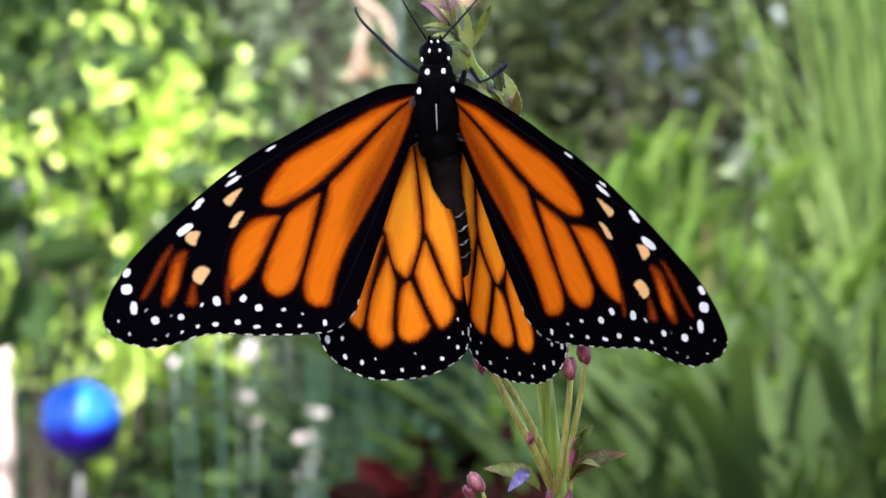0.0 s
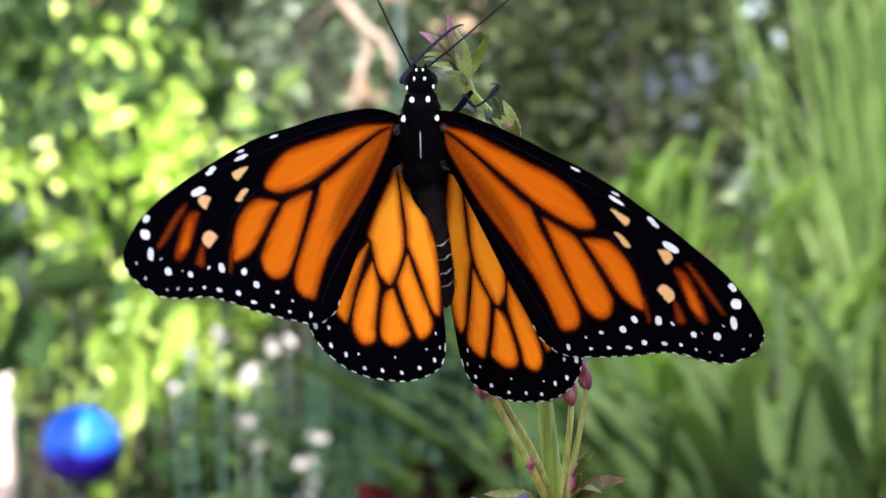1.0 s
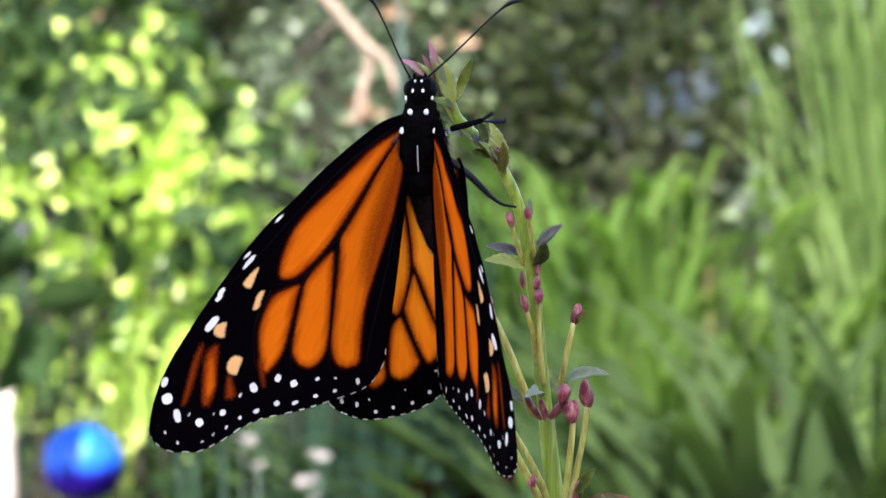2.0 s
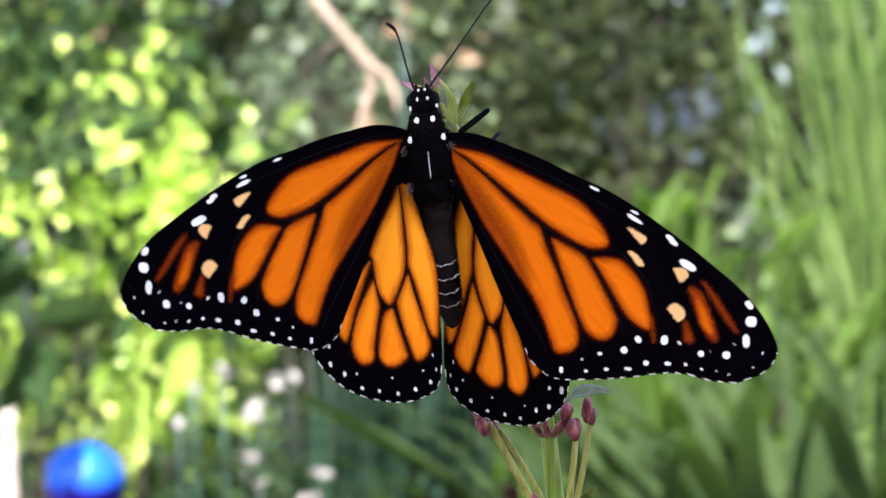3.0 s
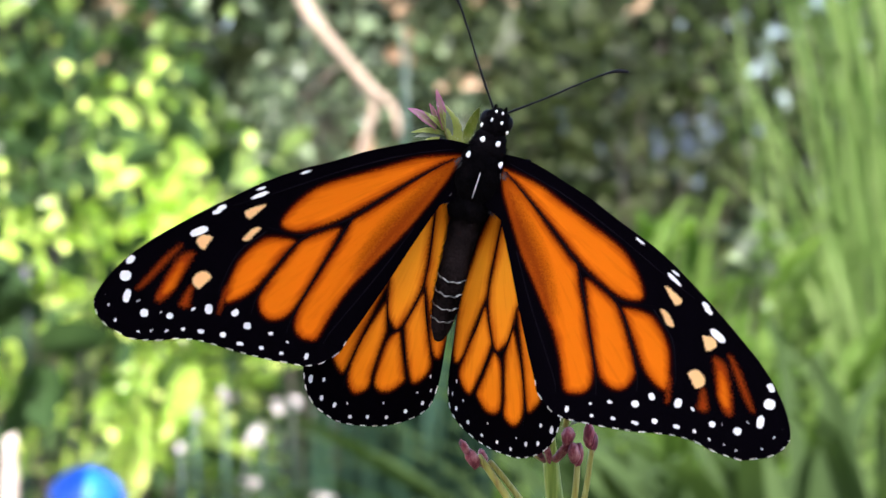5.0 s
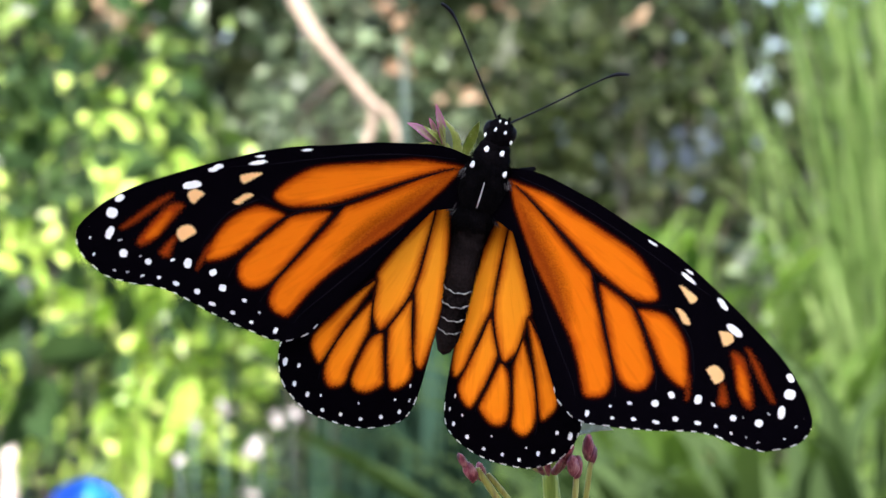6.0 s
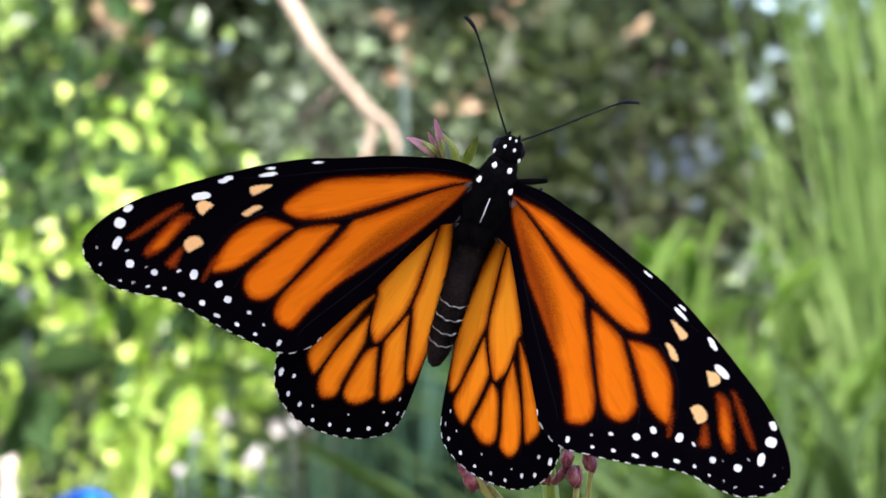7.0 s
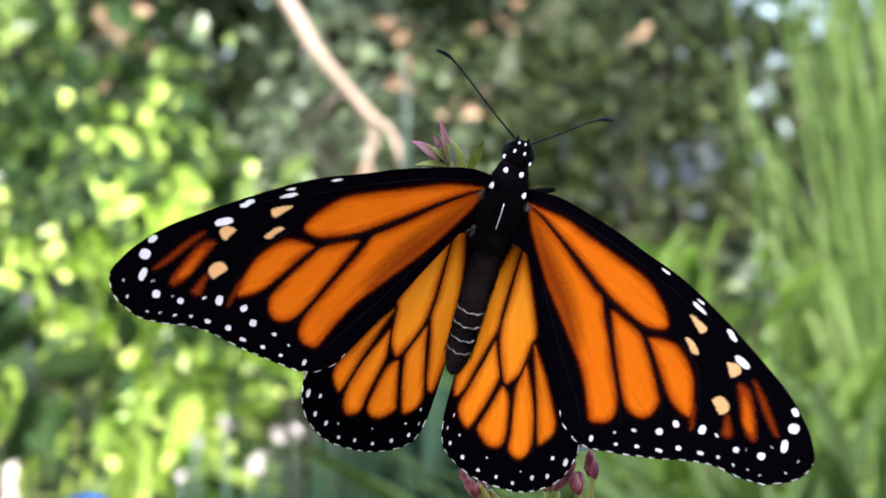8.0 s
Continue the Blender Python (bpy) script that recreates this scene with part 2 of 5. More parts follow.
CALYX = leafy("bract_brown_green", ((0.25, (0.14, 0.05, 0.03)), (0.5, (0.20, 0.15, 0.05)), (0.78, (0.26, 0.28, 0.08))), (1.1, 1.0, 0.6), 0.3, 0.35, 700, (0.24, 0.12, 0.08))
PINK_LEAF = leafy("bract_pink", ((0.3, (0.10, 0.055, 0.02)), (0.5, (0.14, 0.16, 0.024)), (0.7, (0.27, 0.31, 0.06))), (1.1, 1.0, 0.7), 0.35, 0.25, 700, (0.28, 0.07, 0.09), reach=(0.75, 1.2))

# shrub leaves in lit and shaded tones: sun and shade sit in the base colour
LEAF_BRIGHT = leafy("leaf_yellow_green", ((0.22, (0.018, 0.032, 0.008)), (0.48, (0.06, 0.105, 0.018)), (0.75, (0.32, 0.42, 0.13))), (1.5, 1.5, 1.0), 0.5, 0.34, 30)
LEAF_SUN_TONE = leafy("leaf_lime_sun_tone", ((0.28, (0.03, 0.06, 0.010)), (0.5, (0.32, 0.47, 0.07)), (0.70, (0.72, 0.82, 0.24))), (1.35, 1.4, 0.9), 0.5, 0.36, 30)
LEAF_SHADE_TONE = leafy("leaf_green_shade_tone", ((0.2, (0.009, 0.021, 0.007)), (0.5, (0.022, 0.046, 0.013)), (0.8, (0.046, 0.082, 0.023))), (1.2, 1.3, 0.7), 0.3, 0.65, 20, spec=0.12)
# green darkened to give background shrubs and hedges a shaded look
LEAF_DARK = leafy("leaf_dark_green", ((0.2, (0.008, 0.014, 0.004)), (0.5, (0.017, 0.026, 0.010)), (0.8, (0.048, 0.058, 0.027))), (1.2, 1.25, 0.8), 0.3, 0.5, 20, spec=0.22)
LEAF_BLUE = leafy("leaf_blue_green", ((0.2, (0.006, 0.016, 0.011)), (0.5, (0.015, 0.036, 0.026)), (0.8, (0.05, 0.095, 0.075))), (1.0, 1.2, 0.9), 0.3, 0.35, 20)
# strap leaf with the sun put into its green
LEAF_LILY_LIT = leafy("leaf_lily_lit", ((0.2, (0.058, 0.106, 0.019)), (0.5, (0.078, 0.134, 0.027)), (0.8, (0.112, 0.172, 0.042))), (1.3, 1.42, 0.75), 0.45, 0.65, 12, spec=0.06)
LEAF_FROND = leafy("leaf_frond_green", ((0.2, (0.072, 0.124, 0.031)), (0.5, (0.112, 0.174, 0.049)), (0.8, (0.22, 0.29, 0.11))), (1.3, 1.45, 0.8), 0.45, 0.6, 18, spec=0.1)
# olive holds a half-shaded tone, grey-green a sun-flecked one, both as base colour
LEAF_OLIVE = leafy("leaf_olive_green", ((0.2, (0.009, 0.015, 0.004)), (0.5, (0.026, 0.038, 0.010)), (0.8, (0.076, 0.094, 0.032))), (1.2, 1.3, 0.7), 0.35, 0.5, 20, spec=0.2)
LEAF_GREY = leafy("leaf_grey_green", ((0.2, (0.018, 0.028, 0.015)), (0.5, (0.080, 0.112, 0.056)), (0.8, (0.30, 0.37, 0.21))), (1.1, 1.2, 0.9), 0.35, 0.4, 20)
LEAF_SLATE = leafy("leaf_slate_blue", ((0.2, (0.02, 0.027, 0.037)), (0.5, (0.045, 0.057, 0.075)), (0.8, (0.09, 0.11, 0.14))), (1.0, 1.1, 1.1), 0.3, 0.6, 20, spec=0.1)
# the same strap leaf, its shade put into a darker green
LEAF_LILY_DIM = leafy("leaf_lily_dim", ((0.2, (0.022, 0.038, 0.012)), (0.5, (0.034, 0.055, 0.018)), (0.8, (0.056, 0.084, 0.030))), (1.2, 1.35, 0.7), 0.35, 0.7, 12, spec=0.06)
LEAF_TEAL = leafy("leaf_teal_strap", ((0.25, (0.006, 0.015, 0.008)), (0.55, (0.018, 0.041, 0.024)), (0.85, (0.045, 0.084, 0.064))), (1.0, 1.3, 0.95), 0.35, 0.5, 12, spec=0.15)
LEAF_RED = leafy("leaf_maroon", ((0.2, (0.0015, 0.0008, 0.0008)), (0.5, (0.005, 0.0010, 0.0010)), (0.8, (0.022, 0.002, 0.003))), (1.3, 0.8, 0.8), 0.15, 0.8, 30, spec=0.03)
LEAF_DRY = leafy("leaf_dry_tan", ((0.2, (0.20, 0.12, 0.07)), (0.5, (0.34, 0.22, 0.13)), (0.8, (0.5, 0.36, 0.24))), (1.1, 1.0, 0.9), 0.35, 0.6, 25)
PETAL = leafy("petal_white_pink", ((0.2, (0.34, 0.29, 0.29)), (0.5, (0.45, 0.40, 0.39)), (0.8, (0.60, 0.56, 0.54))), (1.0, 0.95, 0.95), 0.4, 0.5, 40)
PETAL_PURPLE = leafy("petal_purple", ((0.2, (0.12, 0.04, 0.2)), (0.5, (0.24, 0.12, 0.36)), (0.8, (0.4, 0.26, 0.5))), (1.0, 0.9, 1.0), 0.4, 0.5, 40)
BARK = surface("bark_brown", ((0.25, (0.018, 0.014, 0.010)), (0.5, (0.036, 0.028, 0.021)), (0.8, (0.065, 0.052, 0.04))), 30, 0.85, 0.8, 7, dist=0.004)
BARK_PALE = surface("bark_pale", ((0.25, (0.16, 0.112, 0.08)), (0.5, (0.235, 0.175, 0.13)), (0.8, (0.33, 0.262, 0.21))), 25, 0.75, 0.6, 7, dist=0.003)
STAKE = surface("weathered_white_paint", ((0.25, (0.22, 0.16, 0.14)), (0.5, (0.46, 0.38, 0.35)), (0.8, (0.62, 0.55, 0.52))), 25, 0.6, 0.4, 7, dist=0.002)
GLASS_BALL = surface("cobalt_mirror_glass", ((0.3, (0.03, 0.10, 0.75)), (0.7, (0.05, 0.17, 0.95))), 14, 0.36, 0.5, 4, metal=0.1, coat=0.0, dist=0.003)


def paint_reflection(m, low, high, glint, turn, skyline):
    """Reflections put into the blue glass colour: dark ground below a wavy line, sky above it with paler patches."""
    n, l, b = nodes_of(m)
    tc, sep = n.new("ShaderNodeTexCoord"), n.new("ShaderNodeSeparateXYZ")
    l.new(tc.outputs["Object"], sep.inputs[0])
    wave, sky_patch = n.new("ShaderNodeTexNoise"), n.new("ShaderNodeTexNoise")
    wave.inputs["Scale"].default_value, wave.inputs["Detail"].default_value = 16, 2
    sky_patch.inputs["Scale"].default_value, sky_patch.inputs["Detail"].default_value, sky_patch.inputs["Distortion"].default_value = 42, 3, 1.5
    for q in (wave, sky_patch):
        l.new(tc.outputs["Object"], q.inputs["Vector"])
    lift = n.new("ShaderNodeMath")
    lift.operation = "MULTIPLY_ADD"
    lift.inputs[1].default_value = 0.022
    l.new(wave.outputs[0], lift.inputs[0])
    l.new(sep.outputs[2], lift.inputs[2])
    mr = n.new("ShaderNodeMapRange")
    mr.inputs["From Min"].default_value, mr.inputs["From Max"].default_value = skyline - turn + 0.011, skyline + turn + 0.011
    l.new(lift.outputs[0], mr.inputs["Value"])
    pale = ramp_node(n, ((0.45, high), (0.68, glint)))
    l.new(sky_patch.outputs[0], pale.inputs[0])
    mix = n.new("ShaderNodeMix")
    mix.data_type = "RGBA"
    l.new(mr.outputs[0], mix.inputs[0])
    mix.inputs[6].default_value = (*low, 1)
    l.new(pale.outputs[0], mix.inputs[7])
    l.new(mix.outputs[2], b.inputs["Base Color"])
    return m


# painted reflection: violet for the ground, blue and paler blue for the sky
paint_reflection(GLASS_BALL, (0.012, 0.002, 0.15), (0.015, 0.095, 0.60), (0.02, 0.16, 0.74), 0.006, -0.001)
matte(GLASS_BALL, 0.3)
GREY_METAL = surface("dull_grey_metal", ((0.3, (0.03, 0.03, 0.03)), (0.7, (0.06, 0.06, 0.06))), 60, 0.5, 0.3, 6, metal=0.7, dist=0.001)
SOIL = surface("garden_soil", ((0.25, (0.025, 0.017, 0.011)), (0.5, (0.055, 0.04, 0.027)), (0.8, (0.11, 0.085, 0.06))), 9, 0.95, 1.0, 12, dist=0.02)


# ---- mesh helpers ----
def link_mesh(name, me, material, parent=None, label="", smooth=True):
    for q in material if isinstance(material, (list, tuple)) else (material,):
        me.materials.append(q)
    if smooth:
        me.polygons.foreach_set("use_smooth", [True] * len(me.polygons))
    ob = new(name, me)
    if parent:
        ob.parent = parent
    if label:
        ob["label"] = label
    return ob


def part(name, bm, material, parent=None, label=""):
    me = bpy.data.meshes.new(name)
    bmesh.ops.recalc_face_normals(bm, faces=bm.faces)
    bm.to_mesh(me)
    bm.free()
    return link_mesh(name, me, material, parent, label)


def pydata(name, verts, faces, material, parent=None, label="", smooth=True):
    me = bpy.data.meshes.new(name)
    me.from_pydata([tuple(v) for v in verts], [], faces)
    me.update()
    return link_mesh(name, me, material, parent, label, smooth)


def spline(points, steps):
    """Catmull-Rom through the points."""
    p = [Vector(q) for q in points]
    p = [2 * p[0] - p[1], *p, 2 * p[-1] - p[-2]]
    out = []
    for i in range(1, len(p) - 2):
        for k in range(steps):
            t = k / steps
            out.append(0.5 * (2 * p[i] + (p[i + 1] - p[i - 1]) * t + (2 * p[i - 1] - 5 * p[i] + 4 * p[i + 1] - p[i + 2]) * t * t
                              + (3 * p[i] - p[i - 1] - 3 * p[i + 1] + p[i + 2]) * t ** 3))
    out.append(p[-2])
    return out


def tube(bm, points, radii, sides=8, steps=4, wobble=0.0, flat=1.0, ridge=0.0):
    """A tapered, rounded tube through the points; radii go with the points."""
    path = spline(points, steps)
    n = len(path)
    rad = np.interp(np.linspace(0, len(radii) - 1, n), range(len(radii)), radii)
    rings, side = [], None
    for i, c in enumerate(path):
        d = (path[min(i + 1, n - 1)] - path[max(i - 1, 0)]).normalized()
        side = d.orthogonal() if side is None else (side - d * side.dot(d))
        side.normalize()
        up = d.cross(side)
        ring = []
        for k in range(sides):
            a = 2 * math.pi * k / sides
            r = rad[i] * (1 + ridge * math.cos(4 * a)) * (1 + wobble * noise.noise(Vector((c.x * 400 + k * 1.7, c.y * 400, c.z * 400))))
            ring.append(bm.verts.new(c + (side * math.cos(a) + up * math.sin(a) * flat) * r))
        rings.append(ring)
    for a, b in zip(rings, rings[1:]):
        for k in range(sides):
            bm.faces.new((a[k], a[(k + 1) % sides], b[(k + 1) % sides], b[k]))
    for ring, tip, w in ((rings[0], path[0] - (path[1] - path[0]).normalized() * rad[0] * 0.6, True), (rings[-1], path[-1] + (path[-1] - path[-2]).normalized() * rad[-1] * 0.6, False)):
        v = bm.verts.new(tip)
        for k in range(sides):
            bm.faces.new((ring[(k + 1) % sides], ring[k], v) if w else (ring[k], ring[(k + 1) % sides], v))
    return bm


def ball(bm, centre, rx, ry, rz, turn=None, rough=0.0, seg=20, rings=14, freq=1.0):
    got = bmesh.ops.create_uvsphere(bm, u_segments=seg, v_segments=rings, radius=1)
    for v in got["verts"]:
        k = 1 + rough * noise.noise(v.co * freq + Vector(centre) * 1000)
        q = Vector((v.co.x * rx * k, v.co.y * ry * k, v.co.z * rz * k))
        v.co = (turn @ q if turn else q) + Vector(centre)
    return bm


def leaf_blade(bm, base, tip, width, sag=0.0, cup=0.25, face=(0, -1, 0), cols=7, thick=0.02):
    """One pointed leaf with a midrib fold and a little thickness, from base to tip."""
    base, tip = Vector(base), Vector(tip)
    along = tip - base
    length = along.length
    d = along.normalized()
    nrm = Vector(face)
    nrm = (nrm - d * nrm.dot(d)).normalized()
    side = d.cross(nrm)
    layers = []
    cols = max(cols, 14)
    mark = bm.verts.layers.float.get("rim") or bm.verts.layers.float.new("rim")
    for off in (0.0, -thick * width):
        rows = []
        for i in range(cols + 1):
            t = i / cols
            w = width * 0.5 * (math.sin(math.pi * min(1, t * 0.92 + 0.08)) ** 0.8 + 0.02)
            c = base + along * t + nrm * (off + sag * length * (4 * t * (1 - t)) - 0.15 * abs(sag) * length * t * t)
            ripple = 0.12 * w * math.sin(t * 9 + length * 3000)
            row = []
            for s in (-1, -0.5, 0, 0.5, 1):
                notch = 1 + (0.10 if i % 2 else -0.06) * (abs(s) == 1) * (0 < i < cols)
                v = bm.verts.new(c + side * w * s * notch + nrm * (cup * w * abs(s) + (ripple if s else -0.05 * w)))
                v[mark] = max(abs(s), t * t)
                row.append(v)
            rows.append(row)
        for a, b in zip(rows, rows[1:]):
            for k in range(4):
                f = (a[k], a[k + 1], b[k + 1], b[k])
                bm.faces.new(f if off == 0 else f[::-1])
        layers.append(rows)
    up, down = layers
    for k in (0, 4):
        for i in range(cols):
            bm.faces.new((up[i][k], up[i + 1][k], down[i + 1][k], down[i][k]))
    return bm


MM = 0.001

# ---- the butterfly ----
FORE_OUTLINE = ((-2.88, 1.14), (0.17, 1.81), (3.3, 1.78), (7.69, 0.74), (12.01, -0.48), (16.4, -2.06), (22.76, -4.29), (30.05, -8.04), (36.89, -12.15), (39.81, -14.18),
                (41.84, -16.0), (43.47, -17.82), (44.69, -19.74), (45.0, -20.94), (44.5, -22.35), (43.39, -23.55), (41.97, -24.23), (40.35, -24.91),
                (38.83, -24.98), (36.79, -24.93), (34.46, -24.56), (32.13, -24.58), (29.8, -25.0), (27.18, -25.6), (24.17, -26.11), (21.48, -26.46),
                (18.59, -26.75), (16.7, -26.48), (15.52, -25.82), (14.04, -24.79), (12.97, -23.09), (9.22, -17.47), (4.02, -9.22), (0.56, -4.59), (-1.71, -4.65), (-3.28, -3.0), (-3.48, -0.68))
FORE_CELLS_INNER = (
    ((-0.82, 0.1), (1.05, -0.13), (4.96, -0.68), (8.88, -2.04), (13.53, -3.65), (17.86, -5.31), (20.61, -7.48), (22.15, -9.45), (22.07, -10.44), (19.97, -10.69), (16.64, -9.57), (13.41, -7.93), (9.8, -5.63), (5.85, -3.15), (1.93, -0.85), (-0.23, -0.11)),
    ((-0.23, -0.41), (2.52, -1.68), (5.95, -3.97), (9.12, -6.24), (11.93, -8.15), (13.24, -9.04), (14.37, -11.21), (16.0, -13.9), (18.1, -17.49), (19.57, -20.12), (19.94, -22.02), (19.32, -23.17), (17.73, -23.57), (16.84, -22.91), (15.48, -20.28), (13.31, -17.11), (9.81, -13.22), (6.39, -9.55), (3.91, -6.49), (1.34, -3.08), (-0.42, -1.02)),
)
FORE_CELLS_OUTER = (
    ((14.95, -10.11), (16.66, -10.57), (19.38, -11.78), (20.49, -13.03), (22.1, -15.13), (23.97, -17.8), (24.65, -19.15), (24.33, -20.68), (23.33, -21.44), (21.84, -21.25), (20.46, -20.11), (18.8, -17.48), (16.8, -13.88), (15.07, -11.09)),
    ((20.59, -12.05), (23.48, -11.8), (25.18, -12.56), (27.08, -14.4), (28.07, -16.16), (28.75, -18.32), (28.84, -19.58), (28.14, -19.67), (26.45, -18.77), (25.07, -17.51), (23.29, -15.3), (21.49, -13.2)),
    ((34.07, -15.73), (34.78, -15.54), (36.08, -17.34), (36.89, -19.35), (36.28, -19.54), (35.17, -18.43), (34.17, -16.62)),
)
FORE_STREAKS = (
    ((34.78, -13.54), (36.59, -15.05), (38.3, -17.07), (39.83, -18.99), (38.61, -18.08), (36.99, -16.26), (35.58, -14.75)),
    ((33.17, -14.43), (34.58, -14.74), (35.58, -16.14), (37.4, -19.76), (36.59, -20.04), (34.97, -17.83), (33.77, -15.82)),
    ((33.06, -18.19), (34.46, -20.4), (33.45, -20.57), (32.25, -19.16)),
    ((28.45, -18.21), (29.05, -18.42), (29.63, -21.07), (29.03, -21.05)),
)
FORE_DUSK = (((0.9, -1.4), (3.6, -4.0), (6.8, -7.4), (9.6, -10.6), (11.6, -13.8), (12.0, -15.4), (9.6, -12.9), (6.2, -9.3), (3.8, -6.4), (1.1, -3.1)),)
# the lower half of the long cell dips along a crease
FORE_FOLD = (((2.0, -2.2), (8.0, -6.8), (13.5, -14.5), (17.2, -21.5), (17.4, -23.6), (15.6, -20.5), (13.4, -17.1), (9.9, -13.0), (6.5, -9.3), (4.0, -6.3), (1.4, -3.0)),)
FORE_PALE = (
    ((30.86, -17.07), (31.66, -16.39), (32.76, -16.9), (33.06, -17.79), (32.26, -18.47), (31.35, -18.16)),
    ((24.54, -8.0), (25.85, -8.38), (27.06, -9.06), (26.46, -9.77), (25.06, -9.39)),
    ((24.97, -10.78), (25.97, -10.97), (27.18, -12.24), (26.38, -12.25), (25.28, -11.67)),
    ((30.97, -12.33), (32.37, -12.23), (32.87, -13.03), (31.97, -13.82), (30.97, -13.42)),
)
# white spots: centre, half length, half width (mm), turn (degrees)
FORE_SPOTS_COSTAL = ((19.63, -3.64, 0.82, 0.19, -21), (25.21, -6.07, 0.67, 0.19, -21), (25.32, -6.88, 1.34, 0.3, -26), (30.06, -8.74, 0.75, 0.33, -26), (30.56, -9.24, 0.75, 0.33, -26),
                     (32.67, -11.74, 1.41, 0.52, -25), (40.83, -15.69, 0.74, 0.45, -45), (41.34, -17.6, 0.82, 0.74, 0), (41.04, -19.91, 0.97, 0.52, -79))
FORE_SPOTS_INNER = ((39.63, -20.4, 0.37, 0.19, -45), (38.82, -21.78, 0.67, 0.67, 0), (35.67, -21.92, 0.59, 0.52, 0), (36.79, -21.54, 0.3, 0.15, -39), (30.94, -20.8, 0.82, 0.67, -89),
                    (32.85, -20.95, 0.45, 0.22, -39), (27.62, -21.02, 0.67, 0.52, -39), (26.01, -22.44, 0.67, 0.59, 0), (23.01, -23.17, 0.45, 0.3, 0), (20.8, -24.03, 0.25, 0.25, 0))
FORE_SPOTS_OUTER = ((18.3, -25.58, 0.59, 0.37, -78), (21.49, -25.39, 0.37, 0.3, 1), (24.08, -24.93, 0.45, 0.3, 1), (26.79, -24.6, 0.67, 0.3, 0), (29.0, -23.69, 0.52, 0.45, 0), (31.73, -23.48, 0.59, 0.37, 0),
                    (33.95, -23.36, 0.37, 0.3, -39), (35.98, -23.71, 0.37, 0.22, -39), (37.81, -23.76, 0.3, 0.22, -59), (39.43, -23.99, 0.26, 0.26, 0), (42.27, -22.83, 0.33, 0.26, -89), (43.18, -21.14, 0.33, 0.22, -60), (43.78, -19.93, 0.22, 0.15, -60))
FORE_VEINS = (
    ((0.46, -0.32), (5.85, -3.56), (9.61, -5.93), (13.33, -8.54), (16.65, -10.07), (20.18, -11.27), (24.07, -10.6)),
    ((0.56, 0.79), (7.6, -0.7), (15.52, -3.31), (23.51, -6.51), (28.55, -8.35)),
    ((13.22, -8.44), (15.69, -12.55), (18.99, -18.33), (20.54, -21.44), (21.02, -22.87)),
    ((18.27, -10.73), (21.19, -13.11), (24.66, -18.28), (25.44, -20.21), (25.63, -20.99)),
    ((24.18, -11.09), (27.58, -13.81), (29.46, -17.64), (29.84, -19.21)),
    ((5.31, -9.24), (9.52, -15.07), (15.07, -22.09), (16.23, -23.97)),
)
HIND_OUTLINE = ((-1.63, 0.37), (-1.71, -4.17), (-1.68, -11.12), (-1.3, -18.58), (-1.04, -24.13), (-0.47, -26.45), (0.54, -27.6), (2.4, -28.54), (4.92, -29.28), (8.21, -29.48), (11.92, -29.18),
                (14.36, -28.29), (16.46, -27.0), (17.82, -25.28), (18.45, -23.53), (18.56, -21.94), (17.73, -18.96), (15.23, -14.12), (11.68, -8.64), (6.95, -3.03), (2.95, 0.61), (0.7, 1.8), (-1.08, 2.04))
HIND_CELLS_INNER = (
    ((-0.23, 0.77), (0.78, 1.07), (1.34, -2.44), (1.7, -6.37), (1.97, -9.07), (2.29, -11.38), (1.72, -13.71), (1.17, -16.57), (0.47, -19.6), (-0.78, -19.9), (-1.48, -11.13), (-1.32, -4.19)),
    ((1.07, 0.85), (2.26, -1.71), (7.14, -9.65), (7.32, -11.92), (7.27, -15.18), (6.48, -16.69), (5.86, -17.17), (4.96, -16.06), (3.49, -13.23), (2.8, -10.98), (2.21, -6.38), (1.94, -2.35)),
    ((2.54, -13.04), (3.19, -13.9), (4.55, -16.34), (4.58, -17.47), (3.97, -20.47), (2.97, -23.25), (2.21, -23.75), (0.97, -22.72), (0.57, -21.3), (1.41, -18.45), (1.98, -15.52)),
)
HIND_CELLS_OUTER = (
    ((5.45, -18.01), (6.1, -18.01), (6.98, -19.12), (7.73, -21.67), (8.0, -23.78), (7.32, -24.85), (5.81, -24.94), (4.13, -23.71), (4.16, -22.75), (4.83, -20.46)),
    ((7.48, -17.71), (7.67, -14.7), (7.99, -14.7), (8.91, -16.11), (10.48, -18.66), (11.66, -21.83), (11.83, -23.77), (11.15, -25.12), (10.19, -25.28), (9.05, -24.57), (8.78, -22.73), (8.16, -20.25)),
    ((7.84, -11.81), (8.84, -12.77), (10.97, -15.23), (13.82, -19.09), (14.35, -20.36), (14.25, -21.43), (13.21, -22.75), (12.69, -22.54), (11.87, -20.68), (10.43, -17.14), (8.36, -13.64)),
)
HIND_SPOTS = ((17.35, -23.89, 0.67, 0.45, -90), (15.44, -23.91, 0.37, 0.3, -90), (15.48, -26.17, 0.45, 0.37, -90), (13.38, -26.97, 0.45, 0.37, -90), (11.61, -26.7, 0.22, 0.22, 2), (10.91, -28.35, 0.37, 0.33, 3),
              (8.36, -28.29, 0.33, 0.3, -90), (6.4, -26.5, 0.19, 0.19, 2), (5.59, -28.28, 0.37, 0.3, 3), (2.96, -27.43, 0.37, 0.37, 3), (1.75, -25.02, 0.22, 0.22, 2), (0.78, -26.32, 0.37, 0.33, -91),
              (-0.12, -24.68, 0.37, 0.16, -91), (0.23, -22.93, 0.3, 0.15, -91))
